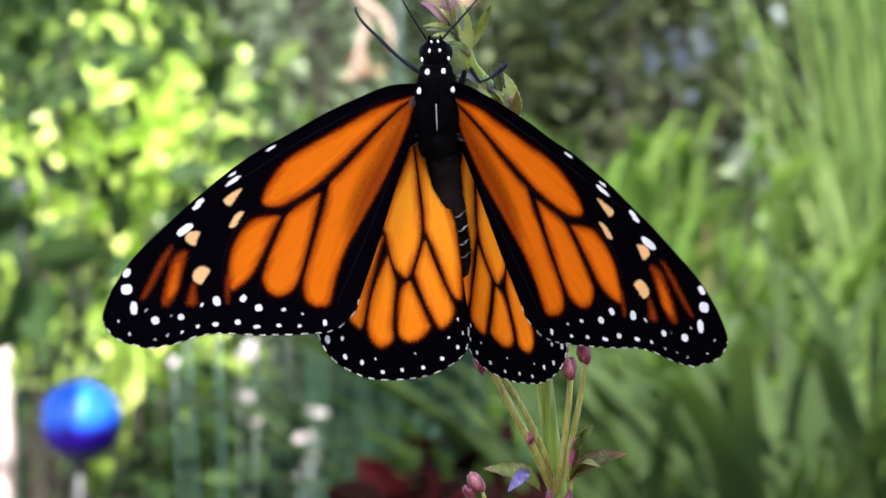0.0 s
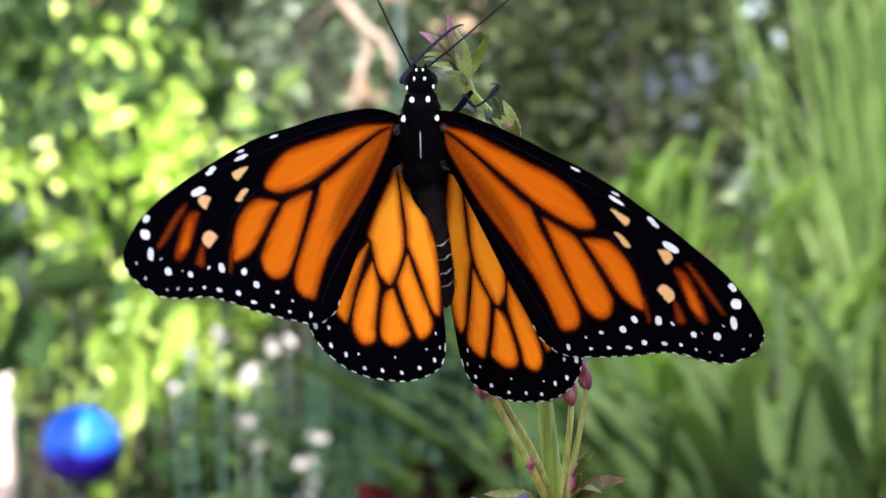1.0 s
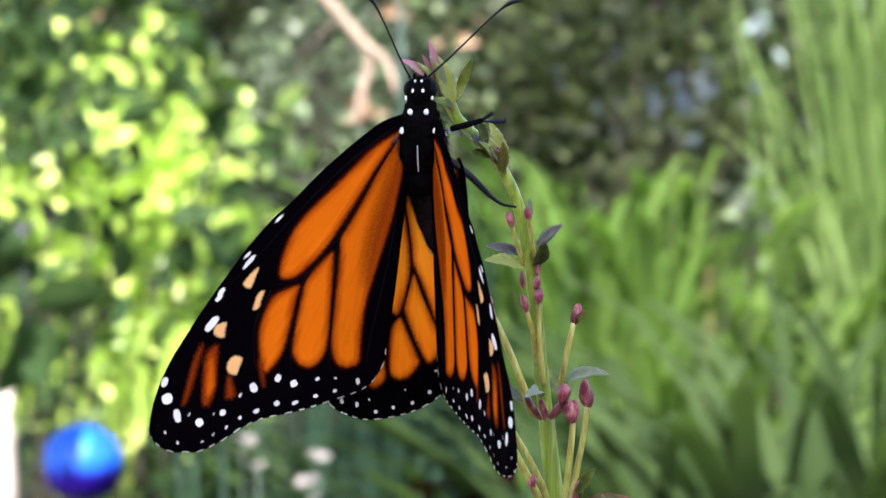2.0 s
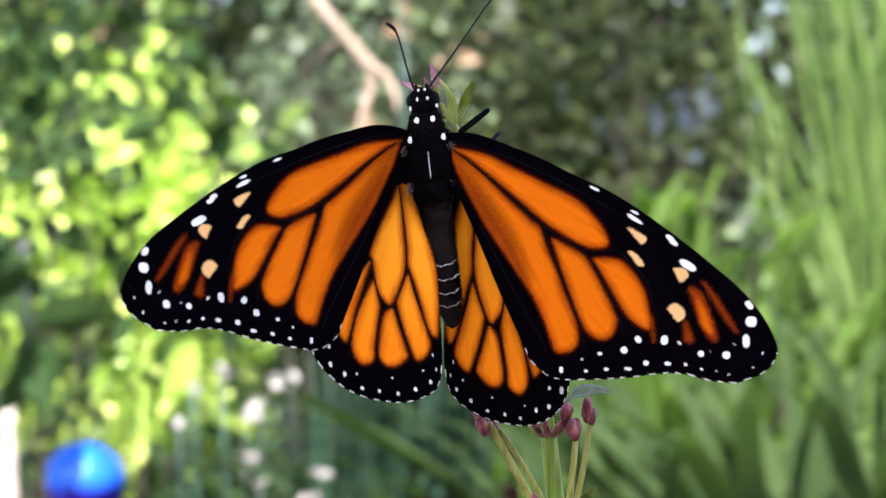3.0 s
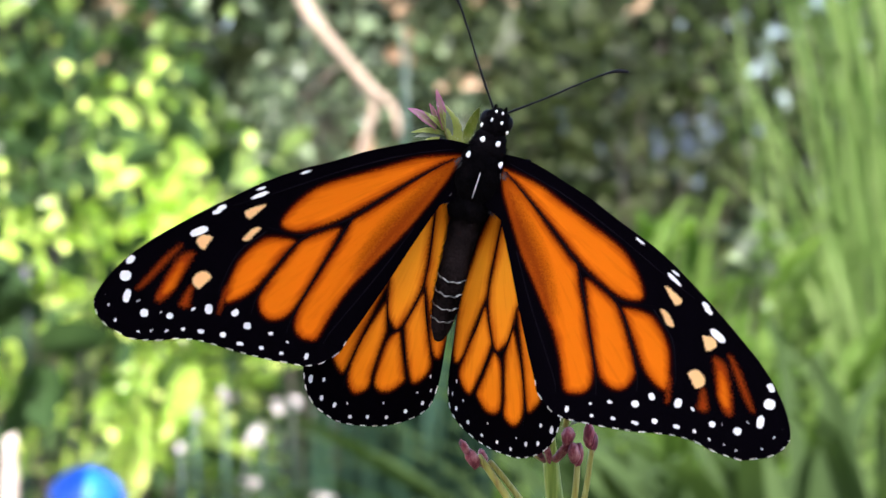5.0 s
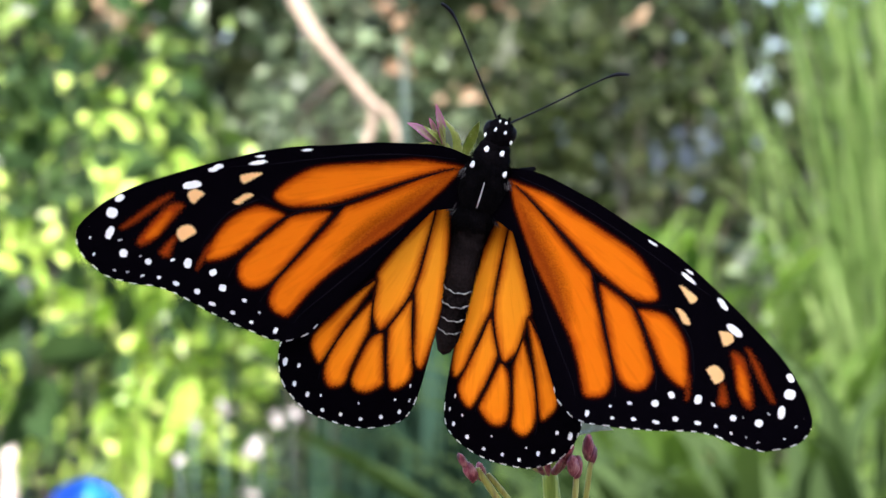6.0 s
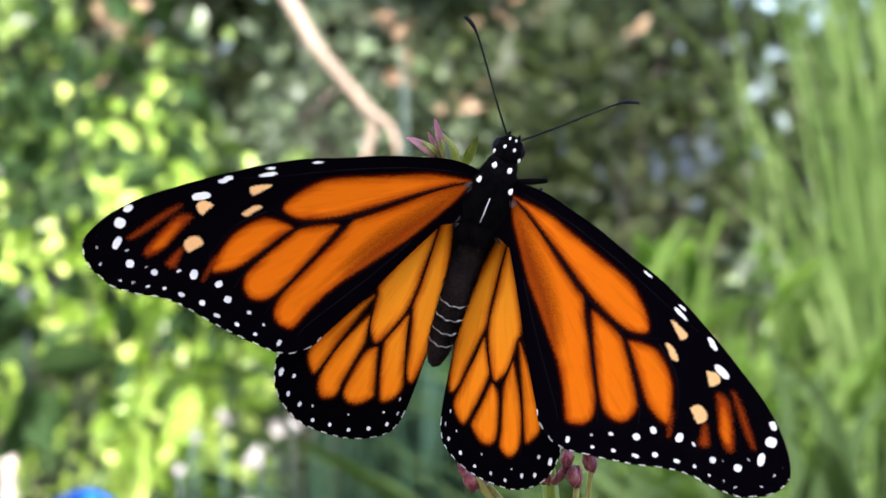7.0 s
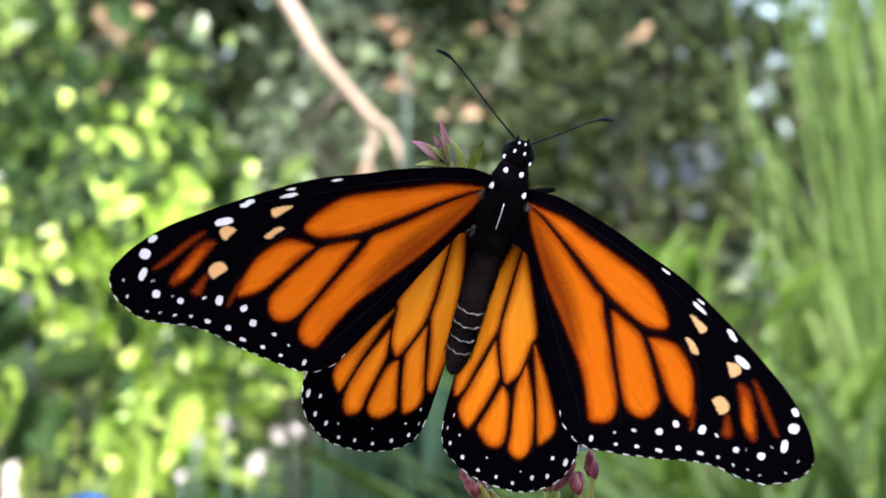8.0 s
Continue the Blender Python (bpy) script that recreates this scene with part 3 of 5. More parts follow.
HIND_VEINS = (
    ((1.34, 0.11), (1.67, -4.15), (2.6, -11.38), (4.88, -16.62), (5.98, -17.63), (7.07, -18.47), (8.37, -21.77), (8.53, -24.08), (8.59, -25.25)),
    ((2.51, -11.97), (1.6, -16.85), (0.36, -20.73)),
    ((5.01, -17.37), (4.3, -20.56), (3.61, -23.23), (3.48, -24.2)),
    ((5.98, -17.63), (7.03, -16.97), (7.46, -14.8), (7.49, -10.84)),
    ((7.67, -12.6), (9.67, -16.57), (11.87, -21.36), (12.46, -23.7), (12.42, -24.87)),
    ((7.51, -11.23), (10.92, -14.47), (14.33, -19.1), (15.37, -21.07)),
)


def inside_distance(p, polygon):
    """Distance (mm) of the points p to the border of a polygon, positive inside."""
    a = np.array(polygon)
    b = np.roll(a, -1, axis=0)
    best, within = np.full(len(p), 1e9), np.zeros(len(p), bool)
    for (ax, ay), (bx, by) in zip(a, b):
        ex, ey = bx - ax, by - ay
        t = np.clip(((p[:, 0] - ax) * ex + (p[:, 1] - ay) * ey) / (ex * ex + ey * ey + 1e-12), 0, 1)
        best = np.minimum(best, np.hypot(p[:, 0] - ax - t * ex, p[:, 1] - ay - t * ey))
        cross = (ay > p[:, 1]) != (by > p[:, 1])
        with np.errstate(divide="ignore", invalid="ignore"):
            within ^= cross & (p[:, 0] < ex * (p[:, 1] - ay) / (ey + 1e-12) + ax)
    return np.where(within, best, -best)


def rounded(polygon, steps=4):
    q = spline([(x, y, 0) for x, y in (*polygon[-2:], *polygon, *polygon[:2])], steps)
    return [(v.x, v.y) for v in q[2 * steps:-(2 * steps + steps)]]


def union(p, polygons):
    d = np.full(len(p), -9.0)
    for q in polygons:
        d = np.maximum(d, inside_distance(p, rounded(q)))
    return d


def camber_at(p, camber):
    """How far the wing bows out of its plane (mm): half span, and the three weights of a curved sheet."""
    u, v = p[:, 0] / camber[0], (p[:, 1] + 14) / 14
    return camber[1] * u * u + camber[2] * u * v + camber[3] * v * v


def wing(name, outline, centre, margin, cells, folds, dusky, streaks, pale, spots, veins, mirror, materials, parent, label, camber):
    """A wing of two scaled faces, with cells and spots marked, raised veins as parts, lying in its own plane (mm)."""
    n_ring, n_round = 84, 380
    dense = np.array(rounded(outline, 8))
    step = np.hypot(*(np.roll(dense, -1, 0) - dense).T)
    arc = np.concatenate([[0], np.cumsum(step)])
    even = np.linspace(0, arc[-1], n_round, endpoint=False)
    closed = np.vstack([dense, dense[:1]])
    rim = np.stack([np.interp(even, arc, closed[:, 0]), np.interp(even, arc, closed[:, 1])], 1)
    c = np.array(centre)
    r = np.linspace(0, 1, n_ring + 1)[1:]
    pts = (c + (rim[None] - c) * r[:, None, None]).reshape(-1, 2)
    pts = np.vstack([c[None], pts])
    cell, streak, light = union(pts, cells), union(pts, streaks), union(pts, pale)
    dusk = union(pts, dusky)
    spot = np.full(len(pts), -9.0)
    for x, y, a, b, turn in spots:
        u, v = pts[:, 0] - x, pts[:, 1] - y
        cs, sn = math.cos(radians(turn)), math.sin(radians(turn))
        q = ((np.abs(u * cs + v * sn) / (a * 0.72)) ** 2.4 + (np.abs(v * cs - u * sn) / (b * 0.72)) ** 2.4) ** (1 / 2.4)
        spot = np.maximum(spot, (1 - q) * min(a, b))
    # white fringe in dashes along the outer margin
    first, last = margin
    near = -np.abs(inside_distance(pts, dense))
    k = np.concatenate([[0], np.tile(np.arange(n_round), n_ring)])
    along = even[k]
    dash = np.where((along > arc[first * 8]) & (along < arc[last * 8]), np.sin(along * 2 * math.pi / 1.75 + 0.7 * np.sin(along * 0.9)), -1)
    spot = np.maximum(spot, np.minimum(near + 0.13, (dash - 0.05) * 0.25))
    # relief: camber, fluting between the veins
    bend = camber_at(pts, camber)
    flute = -0.16 * np.clip(cell, 0, 1.0) + 0.05 * np.sin(pts[:, 0] * 1.3 + pts[:, 1] * 0.7)
    z = bend + flute - 0.22 * np.clip(union(pts, folds), 0, 2.2)
    sx = -1 if mirror else 1
    n = len(pts)
    top = np.stack([pts[:, 0] * sx, pts[:, 1], z + 0.03], 1) * MM
    low = np.stack([pts[:, 0] * sx, pts[:, 1], z - 0.03], 1) * MM
    idx = 1 + np.arange(n_ring * n_round).reshape(n_ring, n_round)
    nxt = np.roll(idx, -1, axis=1)
    quads = np.stack([idx[:-1], idx[1:], nxt[1:], nxt[:-1]], -1).reshape(-1, 4)
    fan = [(0, int(a), int(b)) for a, b in zip(idx[0], nxt[0])]
    edge = [(int(a), int(a) + n, int(b) + n, int(b)) for a, b in zip(idx[-1], nxt[-1])]
    face_top = [tuple(q) for q in quads.tolist()] + fan
    face_low = [tuple(v + n for v in f[::-1]) for f in face_top]
    flip = inside_turn(rim) * sx < 0
    faces = face_top + face_low + edge
    if flip:
        faces = [f[::-1] for f in faces]
    me = bpy.data.meshes.new(name)
    me.from_pydata(np.vstack([top, low]).tolist(), [], faces)
    for key, values in (("cell", cell), ("streak", streak), ("pale", light), ("dusk", dusk), ("spot", spot)):
        at = me.attributes.new(key, "FLOAT", "POINT")
        at.data.foreach_set("value", np.concatenate([values, values]).astype(np.float32))
    index = np.zeros(len(faces), np.int32)
    index[len(face_top):len(face_top) * 2] = 1
    ob = link_mesh(name, me, materials, parent, label)
    me.polygons.foreach_set("material_index", index)
    for line in veins:
        bm = bmesh.new()
        xy = np.array(line)
        zz = camber_at(xy, camber)
        tube(bm, [(x * sx * MM, y * MM, (h + 0.02) * MM) for (x, y), h in zip(xy, zz)], [0.09 * MM, 0.12 * MM, 0.09 * MM, 0.05 * MM], 6, 4)
        part("vein", bm, VEIN, ob)
    return ob


def inside_turn(rim):
    x, y = rim.T
    return float(np.sum(x * np.roll(y, -1) - np.roll(x, -1) * y))


def make_butterfly():
    fly = tagged(new("butterfly"), "orange and black monarch butterfly clinging to a flower stalk", "butterfly")
    fly.empty_display_size = 0.01
    # thorax, head, abdomen
    bm = bmesh.new()
    ball(bm, (0, 0.0026, -0.0001), 0.0023, 0.0026, 0.0022, rough=0.12, seg=28, rings=18, freq=4)
    ball(bm, (0, -0.0009, -0.0003), 0.0031, 0.0050, 0.0031, rough=0.10, seg=40, rings=28, freq=3.5)
    ball(bm, (0, -0.0046, -0.0003), 0.00262, 0.0026, 0.0026, rough=0.10, seg=30, rings=18, freq=4)
    thorax = part("thorax", bm, FUR, fly)
    rng = random.Random(4)
    for side in (-1, 1):
        for x, y, z, a, b in ((2.05, 1.5, 2.12, 0.42, 0.26), (0.98, 3.8, 2.02, 0.36, 0.30), (2.75, 0.6, -1.3, 0.35, 0.3), (2.8, -1.6, -1.4, 0.42, 0.32), (2.6, -2.9, -1.6, 0.35, 0.3)):
            bm = bmesh.new()
            ball(bm, (side * x * MM, y * MM, z * MM), b * MM, a * MM, 0.10 * MM, rough=0.45, seg=12, rings=8, freq=2.5)
            part("white_spot", bm, SPOT, thorax)
    bm = bmesh.new()
    tube(bm, [(0.0, -0.2 * MM, 2.82 * MM), (0.02 * MM, -2.0 * MM, 2.82 * MM), (0.0, -3.4 * MM, 2.45 * MM)], [0.04 * MM, 0.075 * MM, 0.04 * MM], 6, 4, 0.4)
    part("white_streak", bm, SPOT, thorax)
    bm = bmesh.new()
    ball(bm, (0, -4.3 * MM, 1.95 * MM), 0.13 * MM, 0.42 * MM, 0.12 * MM, rough=0.3, seg=10, rings=8, freq=3)
    part("white_streak", bm, SPOT, thorax)
    # fine hairs over the thorax
    verts, faces = [], []
    for _ in range(2600):
        a, h = rng.uniform(0, math.pi * 2), rng.uniform(-0.95, 0.95)
        nrm = Vector((math.cos(a) * math.sqrt(1 - h * h), h, math.sin(a) * math.sqrt(1 - h * h)))
        p = Vector((nrm.x * 3.05, nrm.y * 5.1 - 0.7, nrm.z * 3.05 - 0.3))
        d = (nrm + Vector((0, -0.9, 0)) + Vector((rng.uniform(-.3, .3), rng.uniform(-.3, .3), rng.uniform(-.3, .3)))).normalized()
        s = d.orthogonal().normalized() * 0.03
        k = len(verts)
        ln = rng.uniform(0.5, 1.3) * (1.9 if p.y < -3.4 else 1.0)
        verts += [(p - s) * MM, (p + s) * MM, (p + d.cross(s)) * MM, (p + d * ln) * MM]
        faces += [(k, k + 1, k + 3), (k + 1, k + 2, k + 3), (k + 2, k, k + 3)]
    pydata("fur", verts, faces, FUR, thorax)
    # greyish tufts at the wing roots
    for side in (-1, 1):
        for x, y, z, n_hair, ln in ((2.7, 0.5, 1.7, 16, 1.1), (2.5, -4.0, 1.2, 14, 1.2)):
            bm = bmesh.new()
            for _ in range(n_hair):
                a = Vector(((x + rng.uniform(-.35, .35)) * side, y + rng.uniform(-.5, .5), z + rng.uniform(-.3, .3))) * MM
                d = Vector((side * rng.uniform(0.1, 0.9), rng.uniform(-1, -0.2), rng.uniform(0.1, 0.7))).normalized() * rng.uniform(0.4, ln) * MM
                tube(bm, [a, a + d * 0.5 + Vector((0, 0, 0.05 * MM)), a + d], [0.035 * MM, 0.03 * MM, 0.012 * MM], 4, 2)
            part("tuft", bm, TUFT, thorax)
    bm = bmesh.new()
    ball(bm, (0, 5.9 * MM, 0.2 * MM), 1.75 * MM, 2.1 * MM, 1.75 * MM, rough=0.12, seg=32, rings=22, freq=3.5)
    ball(bm, (0, 4.1 * MM, 0.0), 1.95 * MM, 1.5 * MM, 1.8 * MM, rough=0.15, seg=24, rings=14, freq=3.5)
    head = part("head", bm, FUR, fly)
    for side in (-1, 1):
        bm = bmesh.new()
        ball(bm, (side * 1.2 * MM, 6.3 * MM, -0.1 * MM), 0.9 * MM, 1.15 * MM, 1.1 * MM, seg=24, rings=16)
        part("eye", bm, EYE, head)
        for x, y, z, a, b in ((0.62, 6.35, 1.86, 0.26, 0.17), (0.40, 7.5, 1.42, 0.2, 0.15), (1.62, 5.4, 1.15, 0.28, 0.16)):
            bm = bmesh.new()
            ball(bm, (side * x * MM, y * MM, z * MM), b * MM, a * MM, 0.10 * MM, rough=0.45, seg=10, rings=8, freq=2.5)
            part("white_spot", bm, SPOT, head)
        bm = bmesh.new()
        tube(bm, [(side * 0.55 * MM, 7.4 * MM, -0.2 * MM), (side * 0.66 * MM, 7.9 * MM, 0.1 * MM), (side * 0.62 * MM, 8.35 * MM, 0.3 * MM)], [0.30 * MM, 0.24 * MM, 0.09 * MM], 8, 4, 0.3)
        part("palp", bm, FUR, head)
    bm = bmesh.new()
    tube(bm, [(0, -3.2 * MM, -0.4 * MM), (0, -5.5 * MM, -0.4 * MM), (0, -9 * MM, -0.6 * MM), (0, -13 * MM, -0.9 * MM), (0, -17 * MM, -1.2 * MM), (0, -19.8 * MM, -1.5 * MM), (0, -21.4 * MM, -1.7 * MM)],
         [2.1 * MM, 2.0 * MM, 1.9 * MM, 1.8 * MM, 1.7 * MM, 1.4 * MM, 0.8 * MM], 28, 8, 0.06)
    for v in bm.verts:
        fold = 0.5 + 0.5 * math.cos(v.co.y / MM * 2 * math.pi / 2.3)
        v.co.x *= 1 - 0.035 * fold
        v.co.z = (v.co.z + 0.0006) * (1 - 0.035 * fold) - 0.0006
    abdomen = part("abdomen", bm, ABDOMEN, fly)
    for y, r, zc in ((-13.6, 1.83, -0.92), (-15.4, 1.78, -1.05), (-17.1, 1.69, -1.2), (-18.7, 1.56, -1.36)):
        bm = bmesh.new()
        arc = [(math.sin(a) * r * 1.015 * MM, (y - 0.45 * math.cos(a * 1.6) + 0.08 * math.sin(a * 9)) * MM, (zc + math.cos(a) * r * 1.02) * MM) for a in np.linspace(-1.3, 1.3, 15)]
        tube(bm, arc, [0.05 * MM, 0.10 * MM, 0.07 * MM, 0.11 * MM, 0.05 * MM], 6, 2, 0.8)
        part("pale_band", bm, BAND, abdomen)
    verts, faces = [], []
    for _ in range(1700):
        a, y = rng.uniform(-1.75, 1.75), -3.6 - 15.5 * rng.random() ** 1.7
        r = 2.0 - 0.03 * max(0.0, -y - 5.5)
        nrm = Vector((math.sin(a), 0, math.cos(a)))
        p = nrm * r + Vector((0, y, -0.35 + 0.06 * (y + 5)))
        d = (nrm * 0.25 + Vector((rng.uniform(-.2, .2), -1.0, rng.uniform(-.1, .2)))).normalized()
        s = d.orthogonal().normalized() * 0.028
        k = len(verts)
        ln = rng.uniform(0.5, 1.1) * (1.9 if y > -6.5 else 1.0)
        verts += [(p - s) * MM, (p + s) * MM, (p + d.cross(s)) * MM, (p + d * ln) * MM]
        faces += [(k, k + 1, k + 3), (k + 1, k + 2, k + 3), (k + 2, k, k + 3)]
    pydata("fur", verts, faces, ABDOMEN, abdomen)
    # wings
    wings = {}
    for side, tag in ((True, "left"), (False, "right")):
        wings[tag + "_hind"] = wing("hindwing", HIND_OUTLINE, (7.5, -17.0), (4, 16), HIND_CELLS_INNER + HIND_CELLS_OUTER, (), (), (), (), HIND_SPOTS, HIND_VEINS, side, (HINDWING_TOP, HINDWING_UNDER), fly,
                                    "yellow-orange hindwing with black veins and white-dotted border", (18, 1.08, -1.25, -1.37))
        wings[tag + "_fore"] = wing("forewing", FORE_OUTLINE, (17.5, -12.5), (13, 30), FORE_CELLS_INNER + FORE_CELLS_OUTER, FORE_FOLD, FORE_DUSK, FORE_STREAKS, FORE_PALE, tuple((x, y, a * 1.15, b * 1.18, turn) for x, y, a, b, turn in FORE_SPOTS_COSTAL) + FORE_SPOTS_INNER + FORE_SPOTS_OUTER,
                                    FORE_VEINS, side, (FOREWING_TOP, FOREWING_UNDER), fly, "deep orange forewing with black veins and white-spotted tip", (45, -1.09, -0.10, -0.01))
    # antennae: a slim rod along y with a club
    for tag, s in (("left", -1), ("right", 1)):
        bm = bmesh.new()
        tube(bm, [(0, 0, 0), (0.1 * s * MM, 5 * MM, 0), (0.05 * s * MM, 10 * MM, 0), (0.1 * s * MM, 13.2 * MM, 0), (0.35 * s * MM, 14.8 * MM, 0), (0.95 * s * MM, 16.0 * MM, 0)],
             [0.15 * MM, 0.12 * MM, 0.115 * MM, 0.13 * MM, 0.27 * MM, 0.20 * MM], 8, 8)
        wings[tag + "_antenna"] = part("antenna", bm, SHELL, fly, "thin black antenna with clubbed tip")
    # front legs: rods along y, and a bent shin with its hooked foot
    bm = bmesh.new()
    tube(bm, [(0, 0, 0), (0.05 * MM, 3.0 * MM, 0), (0.0, 5.95 * MM, 0)], [0.36 * MM, 0.42 * MM, 0.30 * MM], 10, 6, 0.15)
    wings["right_thigh"] = part("leg", bm, FUR, fly, "hairy black front leg")
    bm = bmesh.new()
    tube(bm, [(-1.2 * MM, 1.7 * MM, 0.3 * MM), (-0.5 * MM, 0.6 * MM, 0.1 * MM), (0, 0, 0)], [0.26 * MM, 0.24 * MM, 0.2 * MM], 8, 5, 0.1)
    tube(bm, [(-0.1 * MM, -0.02 * MM, 0), (1.2 * MM, 0.55 * MM, -0.1 * MM), (2.4 * MM, 1.5 * MM, -0.2 * MM), (3.15 * MM, 2.2 * MM, -0.2 * MM), (2.9 * MM, 2.5 * MM, -0.2 * MM), (2.2 * MM, 2.6 * MM, -0.2 * MM)],
         [0.13 * MM, 0.17 * MM, 0.34 * MM, 0.30 * MM, 0.10 * MM, 0.07 * MM], 8, 5, 0.1)
    wings["right_foot"] = part("leg", bm, LEG_BLUE, fly, "thin blue-black shin with hooked foot")
    bm = bmesh.new()
    tube(bm, [(0.3 * MM, -0.9 * MM, -0.4 * MM), (0, 0, 0), (-0.25 * MM, 2.9 * MM, 0), (-0.15 * MM, 6.0 * MM, 0), (0.05 * MM, 9.0 * MM, 0), (0.6 * MM, 10.5 * MM, 0), (0.9 * MM, 10.4 * MM, 0)],
         [0.36 * MM, 0.3 * MM, 0.22 * MM, 0.21 * MM, 0.17 * MM, 0.10 * MM, 0.06 * MM], 8, 6, 0.12)
    wings["left_shin"] = part("leg", bm, LEG_BLUE, fly, "thin blue-black shin gripping the bracts")
    for s in (-1, 1):
        bm = bmesh.new()
        tube(bm, [(0, 0, 0), (s * 3.0 * MM, -2.0 * MM, 0.5 * MM), (s * 5.2 * MM, -4.2 * MM, 0.2 * MM), (s * 5.8 * MM, -4.9 * MM, 0.0)], [0.52 * MM, 0.50 * MM, 0.36 * MM, 0.30 * MM], 8, 5, 0.1)
        tube(bm, [(s * 5.8 * MM, -4.9 * MM, 0.0), (s * 7.2 * MM, -6.0 * MM, -0.6 * MM), (s * 8.9 * MM, -6.5 * MM, -1.4 * MM)], [0.28 * MM, 0.2 * MM, 0.15 * MM], 8, 5, 0.1)
        leg = part("leg", bm, SHELL, fly, "jointed black leg hooked over the stalk")
        leg.location = (s * 2.3 * MM, -2.0 * MM, -1.6 * MM)
        if s < 0:
            leg.rotation_euler = (0, radians(-62), 0)
    wings["abdomen"] = abdomen
    return fly, wings


butterfly, wings = make_butterfly()

# ---- the flower stalk ----
# places in mm: x to the side, y ahead of the lens, z from its height
def place(q):
    return Vector((q[0] * MM, q[1] * MM, CAM_Z + q[2] * MM))


def bud_shape(bm, base, tip, width):
    base, tip = Vector(base), Vector(tip)
    d = tip - base
    turn = Vector((0, 0, 1)).rotation_difference(d.normalized()).to_matrix()
    ball(bm, (base + tip) / 2, width / 2, width / 2, d.length / 2, turn, 0.22, 14, 10, 2.2)
    return bm


def make_stalk():
    root = tagged(new("flowering_plant"), "green flower stalk with purple-red buds and small bracts", "plant")
    root.location = place((14.56, 434.61, -37.38))
    o = root.location.copy()

    def rel(q):
        return place(q) - o

    def stalk(points, radii, material, name, parent, origin, wob=0.05):
        bm = bmesh.new()
        tube(bm, [place(q) - origin for q in points], [r * MM for r in radii], 16, 6, wob, 1.0, 0.07)
        return part(name, bm, material, parent)

    def leaf(a, b, width, material, parent, origin, sag=0.08, name="leaf", face=(0.2, -0.8, 0.5), cup=0.3):
        bm = bmesh.new()
        leaf_blade(bm, place(a) - origin, place(b) - origin, width * MM, sag, cup, face, 9)
        return part(name, bm, material, parent)

    def bud(a, b, width, parent, origin, material=None, name="bud"):
        bm = bmesh.new()
        bud_shape(bm, place(a) - origin, place(b) - origin, width * MM)
        return part(name, bm, material or BUD, parent)

    # main stem, from the soil up to the first knot
    bm = bmesh.new()
    low = place((15.10, 435.61, -47.84))
    tube(bm, [Vector((low.x + 0.01, low.y + 0.01, -0.02)) - o, Vector((low.x + 0.006, low.y + 0.006, low.z * 0.33)) - o, Vector((low.x + 0.002, low.y + 0.002, low.z * 0.67)) - o, low - o], [0.0019, 0.0017, 0.0015, 0.00135], 16, 6, 0.05, 1.0, 0.07)
    tube(bm, [place(q) - o for q in ((15.10, 435.61, -47.99), (14.92, 434.61, -42.66), (14.70, 434.61, -37.59), (13.58, 434.61, -29.63), (12.93, 434.61, -23.11))], [0.00135, 0.0013, 0.0013, 0.0012, 0.0011], 16, 6, 0.05, 1.0, 0.07)
    part("stem", bm, STEM, root)
    # side stalks off the lower knot
    low_knot = place((14.16, 433.61, -38.37))
    pair = stalk(((14.16, 433.61, -38.37), (12.49, 430.61, -34.66), (10.86, 428.61, -31.29), (8.84, 427.61, -27.51), (6.98, 427.61, -23.95), (5.56, 427.61, -21.31)), (0.6, 0.55, 0.52, 0.5, 0.47, 0.42), TWIG, "side_stalk", root, low_knot)
    pair.location = low_knot - o
    stalk(((14.71, 432.61, -38.00), (15.29, 430.61, -32.94), (15.90, 429.61, -27.14), (16.18, 429.61, -23.70)), (0.5, 0.46, 0.43, 0.4), TWIG, "side_stalk", root, o)
    stalk(((15.07, 434.61, -38.32), (16.33, 433.61, -32.45), (17.38, 432.61, -26.97), (18.17, 432.61, -21.56)), (0.5, 0.44, 0.4, 0.36), TWIG, "side_stalk", root, o)
    stalk(((16.11, 431.61, -38.05), (16.36, 430.61, -35.09), (16.79, 430.61, -32.94), (17.65, 430.61, -30.79)), (0.4, 0.36, 0.3, 0.2), TWIG, "side_stalk", root, o)
    stalk(((14.24, 433.61, -37.36), (12.77, 430.61, -32.94), (10.88, 429.61, -28.78), (8.43, 428.61, -24.57), (6.86, 428.61, -22.22)), (0.45, 0.42, 0.4, 0.38, 0.34), TWIG, "side_stalk", pair, low_knot)
    for a, b, w in (((16.18, 429.61, -23.91), (16.36, 428.61, -20.79), 1.35), ((18.17, 432.61, -22.14), (18.53, 432.61, -19.68), 1.2), 
                    ((4.93, 422.61, -37.40), (3.30, 421.61, -34.92), 2.0), ((3.80, 422.61, -38.11), (2.67, 421.61, -36.61), 1.3), ((16.04, 429.61, -34.87), (16.90, 429.61, -31.08), 0.9)):
        bud(a, b, w, root, o)
    for a, b, w in (((5.24, 427.61, -22.88), (4.23, 426.61, -20.26), 1.6), ((6.11, 428.61, -23.07), (5.96, 428.61, -20.57), 1.3), ((4.3, 426.5, -21.0), (3.5, 426.2, -19.0), 1.0), ((10.9, 428.4, -31.9), (11.0, 428.3, -30.2), 1.2)):
        bud(a, b, w, pair, low_knot)
    leaf((12.34, 430.61, -37.68), (5.17, 424.61, -34.53), 2.5, PINK_LEAF, root, o, 0.16)
    leaf((10.69, 427.61, -35.14), (8.17, 422.61, -37.26), 1.6, VIOLET_LEAF, root, o, 0.1)
